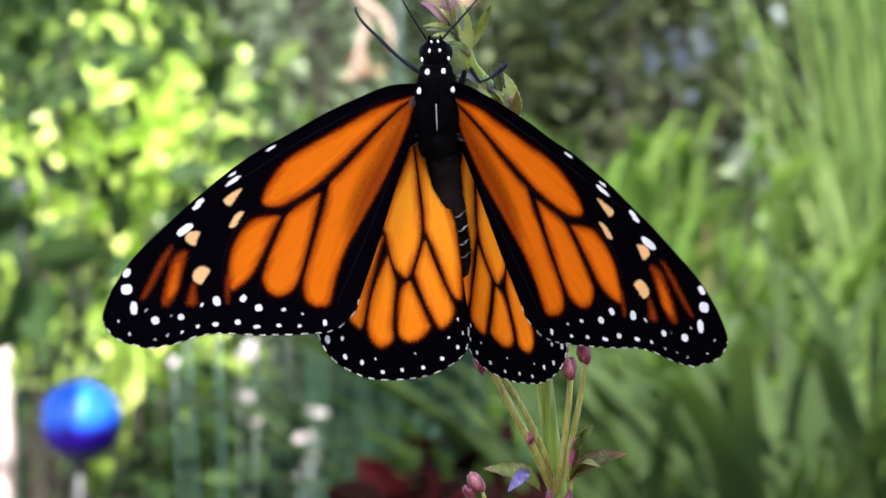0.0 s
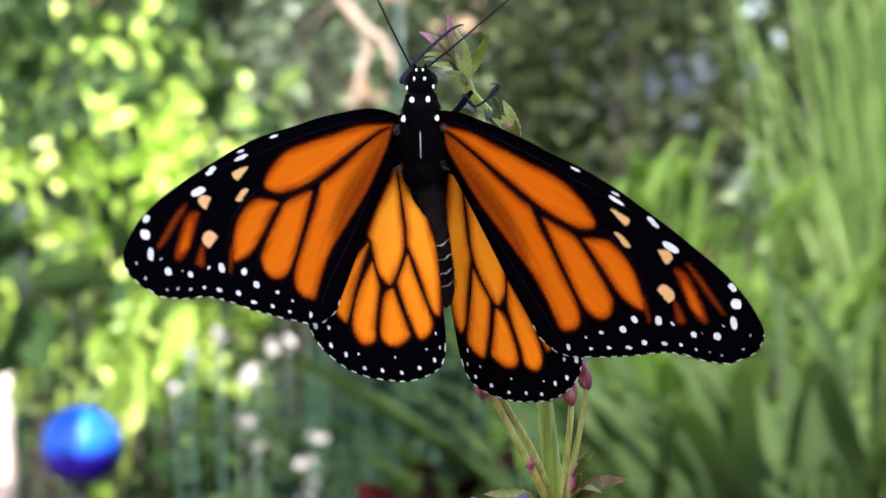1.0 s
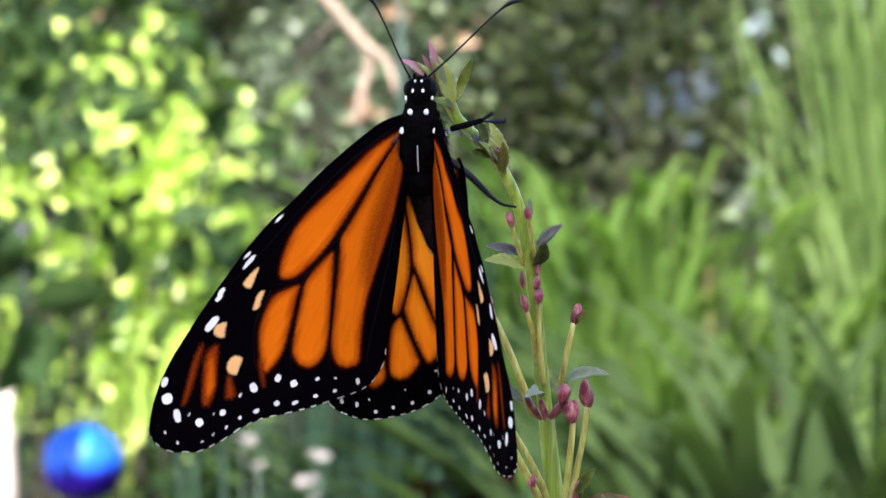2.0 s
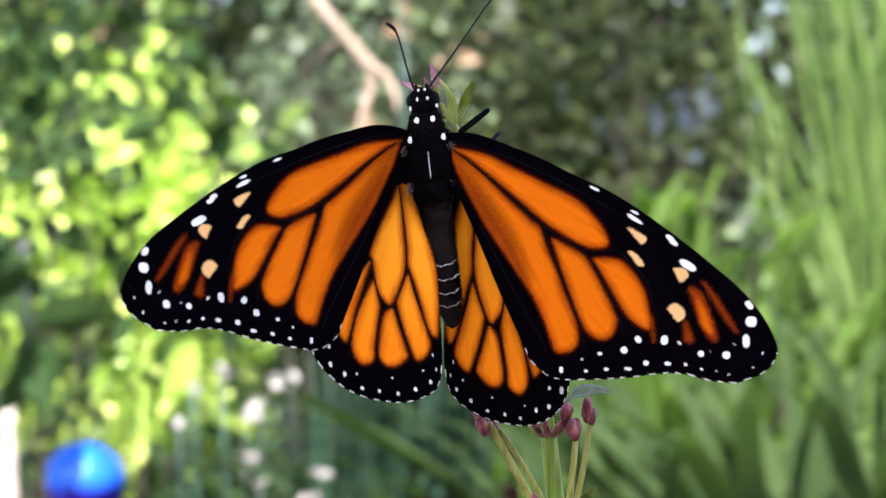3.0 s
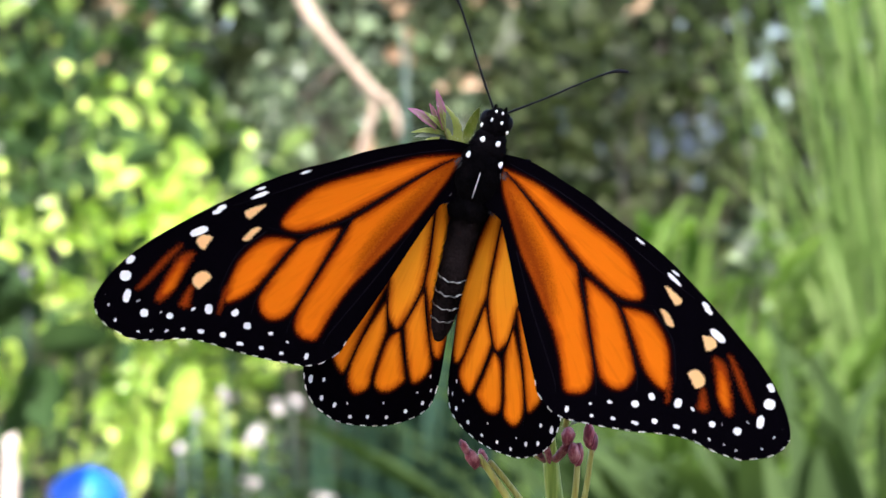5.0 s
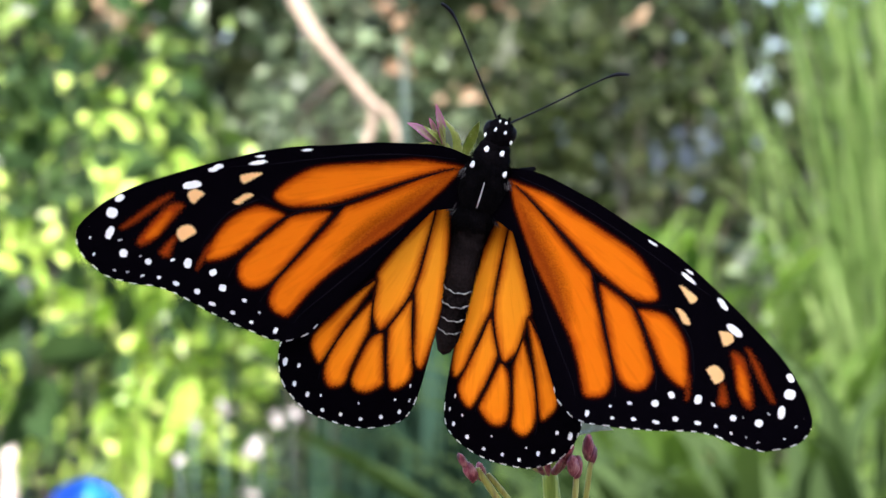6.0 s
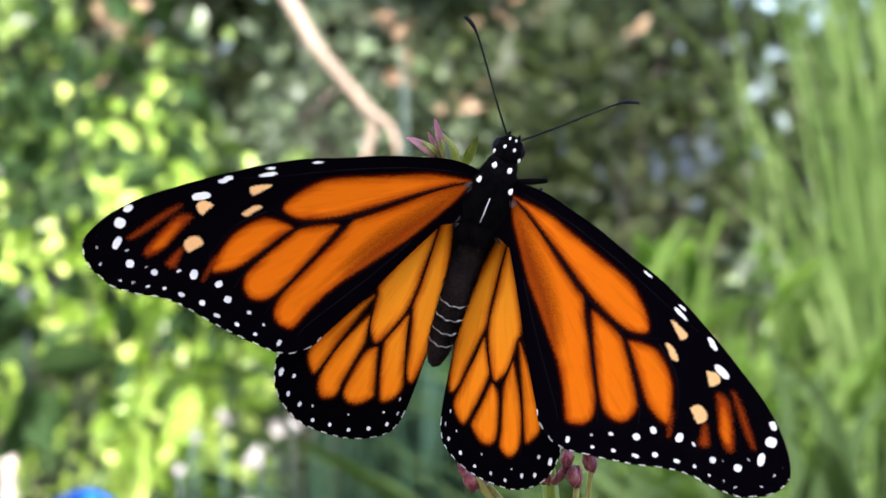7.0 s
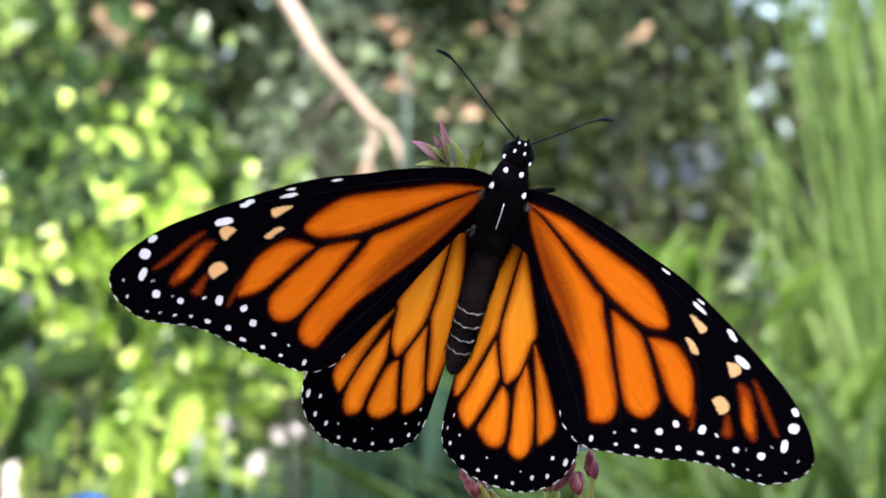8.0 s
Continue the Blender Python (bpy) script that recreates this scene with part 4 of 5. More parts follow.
    leaf((15.97, 431.61, -36.76), (22.93, 424.61, -32.69), 2.6, PINK_LEAF, root, o, 0.13)
    leaf((16.36, 430.61, -36.53), (19.65, 422.61, -34.16), 1.5, PINK_LEAF, root, o, 0.15)
    leaf((16.94, 430.61, -32.22), (18.93, 428.61, -29.43), 1.5, PLANT_LEAF, root, o, 0.1)
    leaf((16.36, 430.61, -34.38), (17.14, 428.61, -30.79), 1.2, PLANT_LEAF, root, o, 0.1)
    stalk(((6.09, 424.61, -46.64), (5.79, 423.61, -41.58), (5.21, 422.61, -38.32), (4.79, 422.61, -37.12)), (0.35, 0.3, 0.28, 0.24), TWIG, "side_stalk", root, o)
    for a, b in (((13.49, 430.61, -37.82), (13.71, 430.61, -40.48)), ((16.08, 430.61, -37.82), (15.79, 430.61, -40.48))):
        bud(a, b, 1.1, root, o)
    # stalks and buds round the first knot
    k = place((12.93, 434.61, -23.11))
    shoot_rows = ((0, -6.0, 3.6), (0.5, -4.0, 3.6), (1, -3.0, 3.2), (1.5, -2.0, 1.2), (2, -0.5, 0.3), (2.2, 0.0, 0.0), (3.3, 3.0, 0.2), (3.5, 3.4, 0.3), (4, 3.8, 1.0), (4.5, 3.3, 0.7),
                  (6, 4.8, 0.85), (6.5, 5.2, 0.55), (7, 6.6, 0.63), (7.5, 7.2, 1.4), (8, 6.2, 1.3))
    shoot = stalk(((12.93, 434.61, -23.40), (12.10, 433.61, -16.12), (11.19, 431.61, -6.83), (10.37, 430.61, -1.36), (8.99, 429.61, 4.15), (7.32, 428.61, 7.79), (5.52, 427.61, 10.55), (1.61, 425.14, 14.22), (0.58, 424.55, 15.96), (-0.45, 423.96, 17.71), (-1.32, 423.37, 19.38)),
                  (1.0, 0.98, 0.92, 0.88, 0.82, 0.78, 0.78, 0.72, 0.82, 0.6, 0.35), STEM, "upper_stem", root, k)
    shoot.location = k - o
    stalk(((12.22, 432.61, -23.14), (10.87, 430.61, -22.10), (10.06, 429.61, -19.62), (8.32, 428.61, -15.22), (6.39, 428.61, -10.93), (5.68, 428.61, -9.50)), (0.5, 0.5, 0.46, 0.43, 0.4, 0.35), TWIG, "side_stalk", root, o)
    bud((6.25, 428.61, -10.79), (5.54, 428.61, -8.93), 1.0, root, o)
    bud((5.68, 428.61, -9.22), (5.39, 428.61, -7.64), 0.95, root, o)
    stalk(((13.42, 431.61, -23.09), (14.57, 429.61, -21.70), (15.04, 428.61, -19.57)), (0.5, 0.5, 0.45), BUD, "side_stalk", root, o)
    stalk(((14.64, 429.61, -18.83), (15.32, 428.61, -15.22), (16.25, 428.61, -10.93)), (0.42, 0.4, 0.36), TWIG, "side_stalk", root, o)
    bud((14.65, 427.61, -21.02), (15.22, 427.61, -18.74), 1.75, root, o, name="bud")
    bud((16.11, 428.61, -11.36), (16.97, 428.61, -8.64), 1.3, root, o)
    leaf((16.18, 428.61, -11.29), (17.88, 426.61, -9.46), 0.9, PINK_LEAF, root, o, 0.05, "petal")
    bud((15.82, 428.61, -23.43), (15.68, 428.61, -20.79), 1.6, root, o)
    bud((17.70, 432.61, -21.70), (17.80, 431.61, -18.34), 1.45, root, o)
    for a, b, w in (((12.12, 431.61, -23.38), (10.11, 428.61, -20.36), 0.9), ((12.74, 430.61, -23.54), (12.11, 428.61, -20.57), 0.9), ((13.38, 430.61, -23.18), (14.39, 428.61, -21.29), 0.8)):
        bud(a, b, w, root, o, name="bract")
    leaf((9.77, 429.61, -21.12), (4.19, 422.61, -19.09), 2.0, PURPLE_LEAF, root, o, 0.12)
    leaf((11.92, 429.61, -20.41), (9.97, 422.61, -20.07), 1.6, PURPLE_LEAF, root, o, 0.15)
    leaf((15.18, 430.61, -19.02), (20.49, 424.61, -17.34), 2.1, PURPLE_LEAF, root, o, 0.14)
    leaf((14.30, 436.61, -19.87), (13.41, 438.61, -17.33), 1.8, PLANT_LEAF, root, o, 0.1)
    # parts that sway with the upper stem
    stalk(((11.69, 431.61, -16.04), (11.23, 430.61, -13.28), (10.63, 429.61, -10.96), (10.20, 429.61, -9.52)), (0.4, 0.36, 0.33, 0.3), TWIG, "side_stalk", shoot, k)
    stalk(((12.48, 431.61, -18.92), (11.95, 430.61, -13.85), (11.71, 429.61, -8.45)), (0.45, 0.4, 0.35), TWIG, "side_stalk", shoot, k)
    for a, b, w in (((10.27, 429.61, -9.95), (9.68, 428.61, -7.50), 1.0), ((11.68, 428.61, -8.64), (11.82, 428.61, -6.79), 1.3), ((11.39, 428.61, -7.00), (11.61, 428.61, -5.21), 0.95), ((9.85, 429.61, -6.80), (9.56, 429.61, -4.51), 0.75),
                    ((11.56, 429.61, -5.23), (11.71, 429.61, -3.22), 0.7), ((8.37, 427.61, 0.93), (7.73, 427.61, 2.92), 1.0), ((10.44, 427.61, 1.92), (10.23, 427.61, 3.63), 1.05),
                    ((6.24, 427.61, 9.05), (5.65, 426.61, 11.02), 0.95), ((7.23, 427.61, 8.62), (6.51, 426.61, 11.02), 0.95)):
        bud(a, b, w, shoot, k)
    stalk(((9.85, 429.61, -3.79), (8.97, 428.61, -1.29), (8.23, 427.61, 1.57)), (0.3, 0.3, 0.26), TWIG, "side_stalk", shoot, k)
    stalk(((11.28, 429.61, -3.08), (10.75, 428.61, -0.21), (10.37, 427.61, 2.28)), (0.3, 0.3, 0.26), TWIG, "side_stalk", shoot, k)
    for a, b, w, m in (((9.70, 429.61, -3.94), (4.85, 424.61, -3.18), 1.9, PLANT_LEAF), ((9.44, 430.61, -2.51), (5.01, 426.61, -1.42), 1.6, PURPLE_LEAF), ((11.42, 429.61, -3.94), (12.31, 425.61, -0.64), 2.0, PLANT_LEAF),
                       ((11.48, 426.61, -1.35), (14.61, 424.61, 1.34), 1.5, PURPLE_LEAF), ((10.65, 427.61, 2.64), (10.35, 426.61, 4.62), 0.6, PURPLE_LEAF), ((7.46, 428.61, 8.72), (5.37, 426.61, 14.15), 1.9, PLANT_LEAF),
                       ((5.52, 427.61, 9.76), (2.94, 424.61, 10.26), 1.4, PLANT_LEAF), ((4.94, 426.61, 11.02), (2.37, 424.61, 12.53), 1.2, PURPLE_LEAF), ((6.81, 427.61, 9.76), (4.22, 425.61, 12.56), 1.3, PLANT_LEAF)):
        leaf(a, b, w, m, shoot, k, 0.06, "bract")
    for a, b, w, m in (((7.38, 427.61, 7.77), (5.20, 424.61, 11.25), 1.5, PINK_LEAF), ((6.93, 426.61, 7.96), (7.04, 424.61, 11.68), 1.4, PINK_LEAF), ((6.51, 426.61, 9.03), (4.06, 423.61, 11.65), 1.2, PLANT_LEAF)):
        leaf(a, b, w, m, shoot, k, 0.05, "bract")
    # the tip: green bracts round mauve young leaves, wet at their edges
    for a, b, w, m, sag in (((0.64, 423.55, 16.02), (-1.35, 421.72, 22.3), 2.2, PLANT_LEAF, 0.05), ((0.37, 424.55, 15.95), (-2.57, 422.83, 20.04), 2.1, PLANT_LEAF, 0.08), ((-0.12, 423.50, 16.97), (-1.79, 421.27, 21.20), 1.4, CALYX, 0.05),
                            ((-1.24, 422.38, 19.07), (-2.23, 421.12, 24.07), 1.1, MAUVE_LEAF, 0.04), ((-2.24, 422.38, 19.16), (-5.71, 421.25, 21.69), 1.25, MAUVE_LEAF, 0.1), ((-1.48, 422.93, 18.26), (-4.87, 421.23, 18.19), 0.7, PURPLE_LEAF, 0.1), ((-0.86, 423.47, 17.49), (-3.99, 421.26, 17.53), 0.9, PLANT_LEAF, 0.14), ((-1.37, 422.39, 18.93), (-3.78, 421.26, 21.37), 0.7, PLANT_LEAF, 0.08), ((-0.46, 422.85, 17.74), (-0.96, 420.86, 21.49), 0.9, PURPLE_LEAF, 0.05), ((-2.12, 422.85, 19.64), (-3.05, 421.71, 22.32), 0.8, MAUVE_LEAF, 0.05)):
        leaf(a, b, w, m, shoot, k, sag, "bract")
    for a, b, w, m, sag in (((-1.05, 423.42, 18.33), (-5.26, 421.40, 18.75), 0.8, PLANT_LEAF, 0.16), ((0.89, 424.01, 16.65), (3.12, 421.23, 21.90), 1.25, PLANT_LEAF, -0.12), ((0.85, 424.60, 14.98), (-2.47, 421.00, 16.81), 1.3, PLANT_LEAF, 0.2),
                            ((4.92, 425.30, 11.13), (3.55, 422.62, 14.53), 1.7, PLANT_LEAF, 0.06), ((3.49, 425.30, 11.19), (1.92, 422.69, 13.16), 1.2, PLANT_LEAF, 0.08), ((2.03, 425.26, 11.89), (-0.61, 421.71, 12.80), 1.2, PURPLE_LEAF, 0.16)):
        leaf(a, b, w, m, shoot, k, sag, "bract")
    for a, b, w in (((0.74, 423.97, 15.49), (0.32, 423.51, 16.71), 0.9), ((-1.38, 422.79, 18.97), (-2.33, 421.89, 20.81), 0.7)):
        bud(a, b, w, shoot, k, CALYX)
    pair_rows = ((0, 0.0), (2.2, 0.0), (3.5, -2.5), (4.7, -6.0), (6, -7.0), (8, -7.0))
    return root, shoot, k - o, shoot_rows, pair, low_knot - o, pair_rows


flowering_plant, shoot, shoot_at, SHOOT_ROWS, side_pair, pair_at, PAIR_ROWS = make_stalk()

# ---- the garden behind ----
rng = np.random.default_rng(11)


DEEP = 1.875    # how far back the rows of planting stand, against a first plan


def far(px, py, d):
    """A place in the garden: d along the plan's depth; px, py across and up from the lens, in thousandths of d."""
    return Vector((px * d / 1000, d * DEEP, CAM_Z + py * d / 1000))


def leaf_cloud(name, centres, size, material, parent, label="", droop=0.3, slim=0.45):
    """Many small folded leaves, one at each centre, each turned its own way."""
    c = np.asarray(centres, float)
    n = len(c)
    a = rng.normal(size=(n, 3))
    a[:, 2] -= droop
    a /= np.linalg.norm(a, axis=1, keepdims=True)
    b = np.cross(a, rng.normal(size=(n, 3)))
    b /= np.linalg.norm(b, axis=1, keepdims=True)
    u = np.cross(a, b)
    s = size * np.clip(rng.lognormal(-0.15, 0.40, (n, 1)), 0.35, 1.8)
    w = s * slim
    verts = np.stack([c, c + a * s * 0.35 + b * w * 0.5 + u * w * 0.18, c + a * s * 0.75 + b * w * 0.38 + u * w * 0.12, c + a * s,
                      c + a * s * 0.75 - b * w * 0.38 + u * w * 0.12, c + a * s * 0.35 - b * w * 0.5 + u * w * 0.18, c + a * s * 0.5 - u * w * 0.05], 1).reshape(-1, 3)
    base = np.arange(n)[:, None] * 7
    faces = np.concatenate([base + np.array(f) for f in ((0, 1, 6), (1, 2, 6), (2, 3, 6), (3, 4, 6), (4, 5, 6), (5, 0, 6))], 0)
    ob = pydata(name, verts.tolist(), faces.tolist(), material, parent, label, smooth=False)
    return tagged(ob, kind="stuff")


def clumped(n, centre, spread, clumps, tight):
    """Points in clumps within an uneven body."""
    k = rng.normal(size=(clumps, 3))
    k = k / np.linalg.norm(k, axis=1, keepdims=True) * rng.uniform(0.25, 1.0, (clumps, 1)) ** 0.6
    k = np.asarray(centre) + k * np.asarray(spread)
    return k[rng.integers(0, clumps, n)] + rng.normal(size=(n, 3)) * tight, k


def shrub(name, label, centre, spread, leaves, clumps, tight, size, material, slim=0.45, category="shrub", limbs=11, thick=1.0):
    root = tagged(new(name), label, category)
    root.location = (centre[0], centre[1] * (DEEP if centre[1] > 0 else 1), 0)
    p, k = clumped(leaves, (0, 0, centre[2]), spread, clumps, tight)
    for q in k[:: max(1, len(k) // limbs)]:
        bm = bmesh.new()
        z0 = max(0.0, centre[2] - spread[2]) * 0.5
        mid = Vector((q[0] * 0.35 + rng.normal() * 0.03, q[1] * 0.35, z0 + (q[2] - z0) * 0.5))
        tube(bm, [(q[0] * 0.08, q[1] * 0.08, -0.03), mid, Vector(q)], [0.012 * thick, 0.008 * thick, 0.003 * thick], 6, 4, 0.1)
        part("branch", bm, BARK, root)
    leaf_cloud("crown", p, size, material, root, slim=slim)
    return root


def arching_blade(height, spread, lean, width, drift, droop=0.28, least=0.6, seg=9):
    """Points and faces of one long leaf that rises from the soil and bends over."""
    x, y = rng.normal(size=2) * spread
    h = height * rng.uniform(least, 1.15)
    ang = rng.uniform(0, 2 * math.pi)
    out = np.array([math.cos(ang), math.sin(ang), 0]) * lean * rng.uniform(0.3, 1.6) * h
    out[0] += lean * 0.3 * h * rng.normal() + drift * h
    turn = ang + math.pi / 2 + rng.normal() * 0.5
    side = np.array([math.cos(turn), math.sin(turn), 0])
    w = width * rng.uniform(0.6, 1.3)
    verts, faces = [], []
    for i in range(seg + 1):
        t = i / seg
        c = np.array([x, y, 0]) + out * t ** 2.2 + np.array([0, 0, h * (t - droop * t ** 3)])
        ww = w * (1 - t ** 2.5) + 0.0006
        fold = np.array([-side[1], side[0], 0]) * ww * 0.3
        verts += [c - side * ww, c + fold, c + side * ww]
    for i in range(seg):
        a = i * 3
        faces += [(a, a + 1, a + 4, a + 3), (a + 1, a + 2, a + 5, a + 4)]
    return verts, faces


def blades(name, label, centre, count, height, spread, lean, width, material, category="grass clump", group="", drift=0.0):
    """A clump of long arching leaves, too fine to tell apart."""
    root = tagged(new(name), label, category, group)
    root.location = (centre[0], centre[1] * DEEP, 0)
    verts, faces = [], []
    for _ in range(count):
        v, f = arching_blade(height, spread, lean, width, drift)
        k = len(verts)
        verts += v
        faces += [tuple(q + k for q in g) for g in f]
    tagged(pydata("leaves", verts, faces, material, root), kind="stuff")
    return root


def lily_clump(label, centre, count, height, spread, lean, width, material, drift, droop=0.28, least=0.6):
    """A clump of broad strap leaves, each a part of its own."""
    root = tagged(new("lily_clump"), label, "lily clump", "broad strap-leaved clumps")
    root.location = (centre[0], centre[1] * DEEP, 0)
    for _ in range(count):
        v, f = arching_blade(height, spread, lean, width, drift, droop, least)
        pydata("leaf", v, f, material, root)
    return root


def make_ground():
    bm = bmesh.new()
    n = 90
    grid = [[bm.verts.new(((i / n - 0.5) * 24, (j / n) * 24 - 10, 0.03 * noise.noise(Vector((i * 0.3, j * 0.3, 0))))) for i in range(n + 1)] for j in range(n + 1)]
    for j in range(n):
        for i in range(n):
            bm.faces.new((grid[j][i], grid[j][i + 1], grid[j + 1][i + 1], grid[j + 1][i]))
    rim = {}
    for v, f in ((grid[0][0], (-900, -900)), (grid[0][n], (900, -900)), (grid[n][n], (900, 1500)), (grid[n][0], (-900, 1500))):
        rim[f] = (v, bm.verts.new((*f, -0.1)))
    order = list(rim.values())
    sides = ([grid[0][i] for i in range(n + 1)], [grid[j][n] for j in range(n + 1)], [grid[n][n - i] for i in range(n + 1)], [grid[n - j][0] for j in range(n + 1)])
    for k, line in enumerate(sides):
        bm.faces.new([*line, order[(k + 1) % 4][1], order[k][1]])
    return tagged(part("ground", bm, SOIL), "dark brown garden soil", "ground", kind="structure")


make_ground()

# bright shrub and dark ones among it: sun and half shade are in the leaf colours
shrub("leafy_shrub", "shrub with yellow-green leaves, sunlight put into their colour", (-0.365, 1.95, 1.055), (0.175, 0.16, 0.27), 1350, 130, 0.024, 0.029, LEAF_SUN_TONE, 0.6, thick=0.5)
shrub("leafy_shrub", "shrub with small yellow-green leaves, sunlight put into their colour", (-0.52, 2.15, 1.05), (0.34, 0.22, 0.55), 3400, 200, 0.032, 0.031, LEAF_BRIGHT, 0.6, thick=0.6)
shrub("leafy_shrub", "shrub with dark green leaves, half shade put into their colour", (-0.36, 1.75, 1.05), (0.24, 0.10, 0.34), 400, 60, 0.020, 0.034, LEAF_SHADE_TONE, 0.55, limbs=4, thick=0.25)
shrub("leafy_shrub", "shrub with dark green leaves, half shade put into their colour", (-0.38, 1.7, 1.22), (0.12, 0.10, 0.15), 90, 30, 0.018, 0.03, LEAF_SHADE_TONE, 0.55, limbs=4, thick=0.25)
shrub("broad_leaf_plant", "plant with broad dark green leaves", (far(-238, -22, 1.6).x, 1.6, 1.06), (0.04, 0.05, 0.05), 26, 12, 0.016, 0.045, LEAF_SHADE_TONE, 0.6, "garden plant", 3, 0.25)
sprig = far(-172, -80, 1.66)
shrub("leafy_shrub", "young shrub with broad lime leaves, paled in colour as if sunlit", (sprig.x, 1.66, sprig.z), (0.045, 0.03, 0.028), 48, 14, 0.014, 0.036, LEAF_SUN_TONE, 0.6, limbs=3, thick=0.25)
shrub("leafy_shrub", "low shrub with dark green leaves, shade put into their colour", (sprig.x + 0.05, 1.68, sprig.z - 0.13), (0.060, 0.03, 0.05), 220, 24, 0.018, 0.036, LEAF_SHADE_TONE, 0.5, limbs=3, thick=0.25)
# dark shrubs further off, their half shade put into the leaf colour
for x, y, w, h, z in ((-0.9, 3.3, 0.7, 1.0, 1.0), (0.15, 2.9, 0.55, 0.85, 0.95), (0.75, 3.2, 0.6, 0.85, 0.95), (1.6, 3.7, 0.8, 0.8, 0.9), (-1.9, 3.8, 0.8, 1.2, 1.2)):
    shrub("dense_shrub", "dense dark green shrub, half shade put into its leaf colour", (x, y, z), (w, 0.35, h), 7000, 160, 0.06, 0.055, LEAF_DARK, 0.5)
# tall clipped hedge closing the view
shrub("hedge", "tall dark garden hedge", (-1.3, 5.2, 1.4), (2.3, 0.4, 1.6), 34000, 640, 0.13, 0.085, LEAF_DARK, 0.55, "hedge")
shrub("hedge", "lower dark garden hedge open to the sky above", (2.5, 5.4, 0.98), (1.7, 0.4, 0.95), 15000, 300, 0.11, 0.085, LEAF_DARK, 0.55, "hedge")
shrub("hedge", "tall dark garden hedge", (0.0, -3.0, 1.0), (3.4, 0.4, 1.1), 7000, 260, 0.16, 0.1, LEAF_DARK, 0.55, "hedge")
# shrubs between the grass and the hedge; broken sun and half shade are in their leaf colours
shrub("dense_shrub", "grey-green shrub with small leaves, coloured as if in broken sun", (-0.16, 2.5, 1.30), (0.20, 0.12, 0.22), 620, 90, 0.035, 0.026, LEAF_GREY, 0.55, thick=0.4)
shrub("dense_shrub", "olive-green shrub with small leaves, coloured as if in half shade", (0.20, 2.6, 1.28), (0.34, 0.12, 0.26), 1500, 120, 0.035, 0.026, LEAF_OLIVE, 0.55, limbs=5, thick=0.3)
shrub("slate_leaf_plant", "plant with slate-blue leaves", (0.30, 2.5, 1.28), (0.13, 0.08, 0.11), 26, 20, 0.02, 0.024, LEAF_SLATE, 0.7, "garden plant", 4, 0.25)
for px, py, d, w, h, count in ((8, 113, 2.4, 0.03, 0.03, 9), (92, 148, 2.4, 0.02, 0.012, 5), (-178, 156, 2.2, 0.05, 0.04, 36), (-205, 118, 2.2, 0.04, 0.05, 20), (40, 160, 2.5, 0.05, 0.02, 8)):
    c = far(px, py, d)
    shrub("dry_leaf_twigs", "twigs with dry tan leaves", (c.x, d, c.z), (w, 0.03, h), count, 8, 0.012, 0.017, LEAF_DRY, 0.7, "dry twigs", 2, 0.08)
# grass-like plants
for x, y, h, n in ((0.46, 1.95, 2.0, 110), (0.50, 1.85, 2.0, 170), (0.54, 1.9, 2.2, 230), (0.60, 2.0, 2.3, 200)):
    blades("tall_grass", "tall arching bright green grass", (x, y), n, h, 0.035, 0.10, 0.0046, LEAF_FROND, "grass clump", "tall grass clumps", 0.03)
# strap leaves: the sunny and shady clumps differ by leaf colour alone
for x, y, h, n in ((0.225, 1.85, 1.74, 66), (0.185, 1.9, 1.70, 64), (0.155, 1.95, 1.58, 58), (0.26, 2.0, 1.70, 62), (0.21, 2.05, 1.72, 62), (0.20, 1.72, 1.34, 40)):
    lily_clump("arching broad green strap leaves, coloured as if in sun", (x, y), n, h, 0.05, 0.15, 0.016, LEAF_LILY_LIT, 0.0, 0.4, 0.78)
for x, y, h, n in ((0.31, 1.68, 1.45, 60), (0.37, 1.7, 1.48, 60), (0.25, 1.68, 1.38, 56)):
    lily_clump("broad green strap leaves bending over", (x, y), n, h, 0.055, 0.28, 0.015, LEAF_LILY_DIM, -0.05, 0.4, 0.75)
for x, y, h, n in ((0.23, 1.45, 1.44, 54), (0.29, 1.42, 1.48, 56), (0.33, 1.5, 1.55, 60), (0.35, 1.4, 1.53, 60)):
    lily_clump("green strap leaves, darkened in colour as if in shade", (x, y), n, h, 0.05, 0.24, 0.015, LEAF_LILY_DIM, -0.03, 0.4, 0.75)
blades("dry_grass", "pale dry straw among the green grass", (0.28, 1.9), 12, 1.3, 0.025, 0.08, 0.0009, LEAF_DRY, "grass clump", "", 0.02)
shrub("pale_seed_heads", "pale grey seed heads among green leaves", (0.30, 1.85, 1.13), (0.04, 0.04, 0.05), 26, 14, 0.012, 0.018, LEAF_GREY, 0.7, "dry flowers", 4, 0.2)
for x, y, h, n in ((-0.135, 1.72, 1.02, 22), (-0.10, 1.62, 1.03, 26), (-0.065, 1.66, 1.10, 30), (-0.035, 1.58, 1.10, 30), (0.0, 1.64, 1.12, 30), (0.03, 1.6, 1.08, 22), (-0.08, 1.9, 1.12, 30), (-0.01, 1.95, 1.14, 30)):
    upright = lily_clump("upright blue-green strap leaves in shade", (x, y), n, h, 0.026, 0.035, 0.0115, LEAF_TEAL, 0.0, 0.06, 0.78)
    tagged(upright, "upright blue-green strap leaves in shade", "garden plant", "strap-leaved plants")
    upright.name = "strap_leaf_plant"


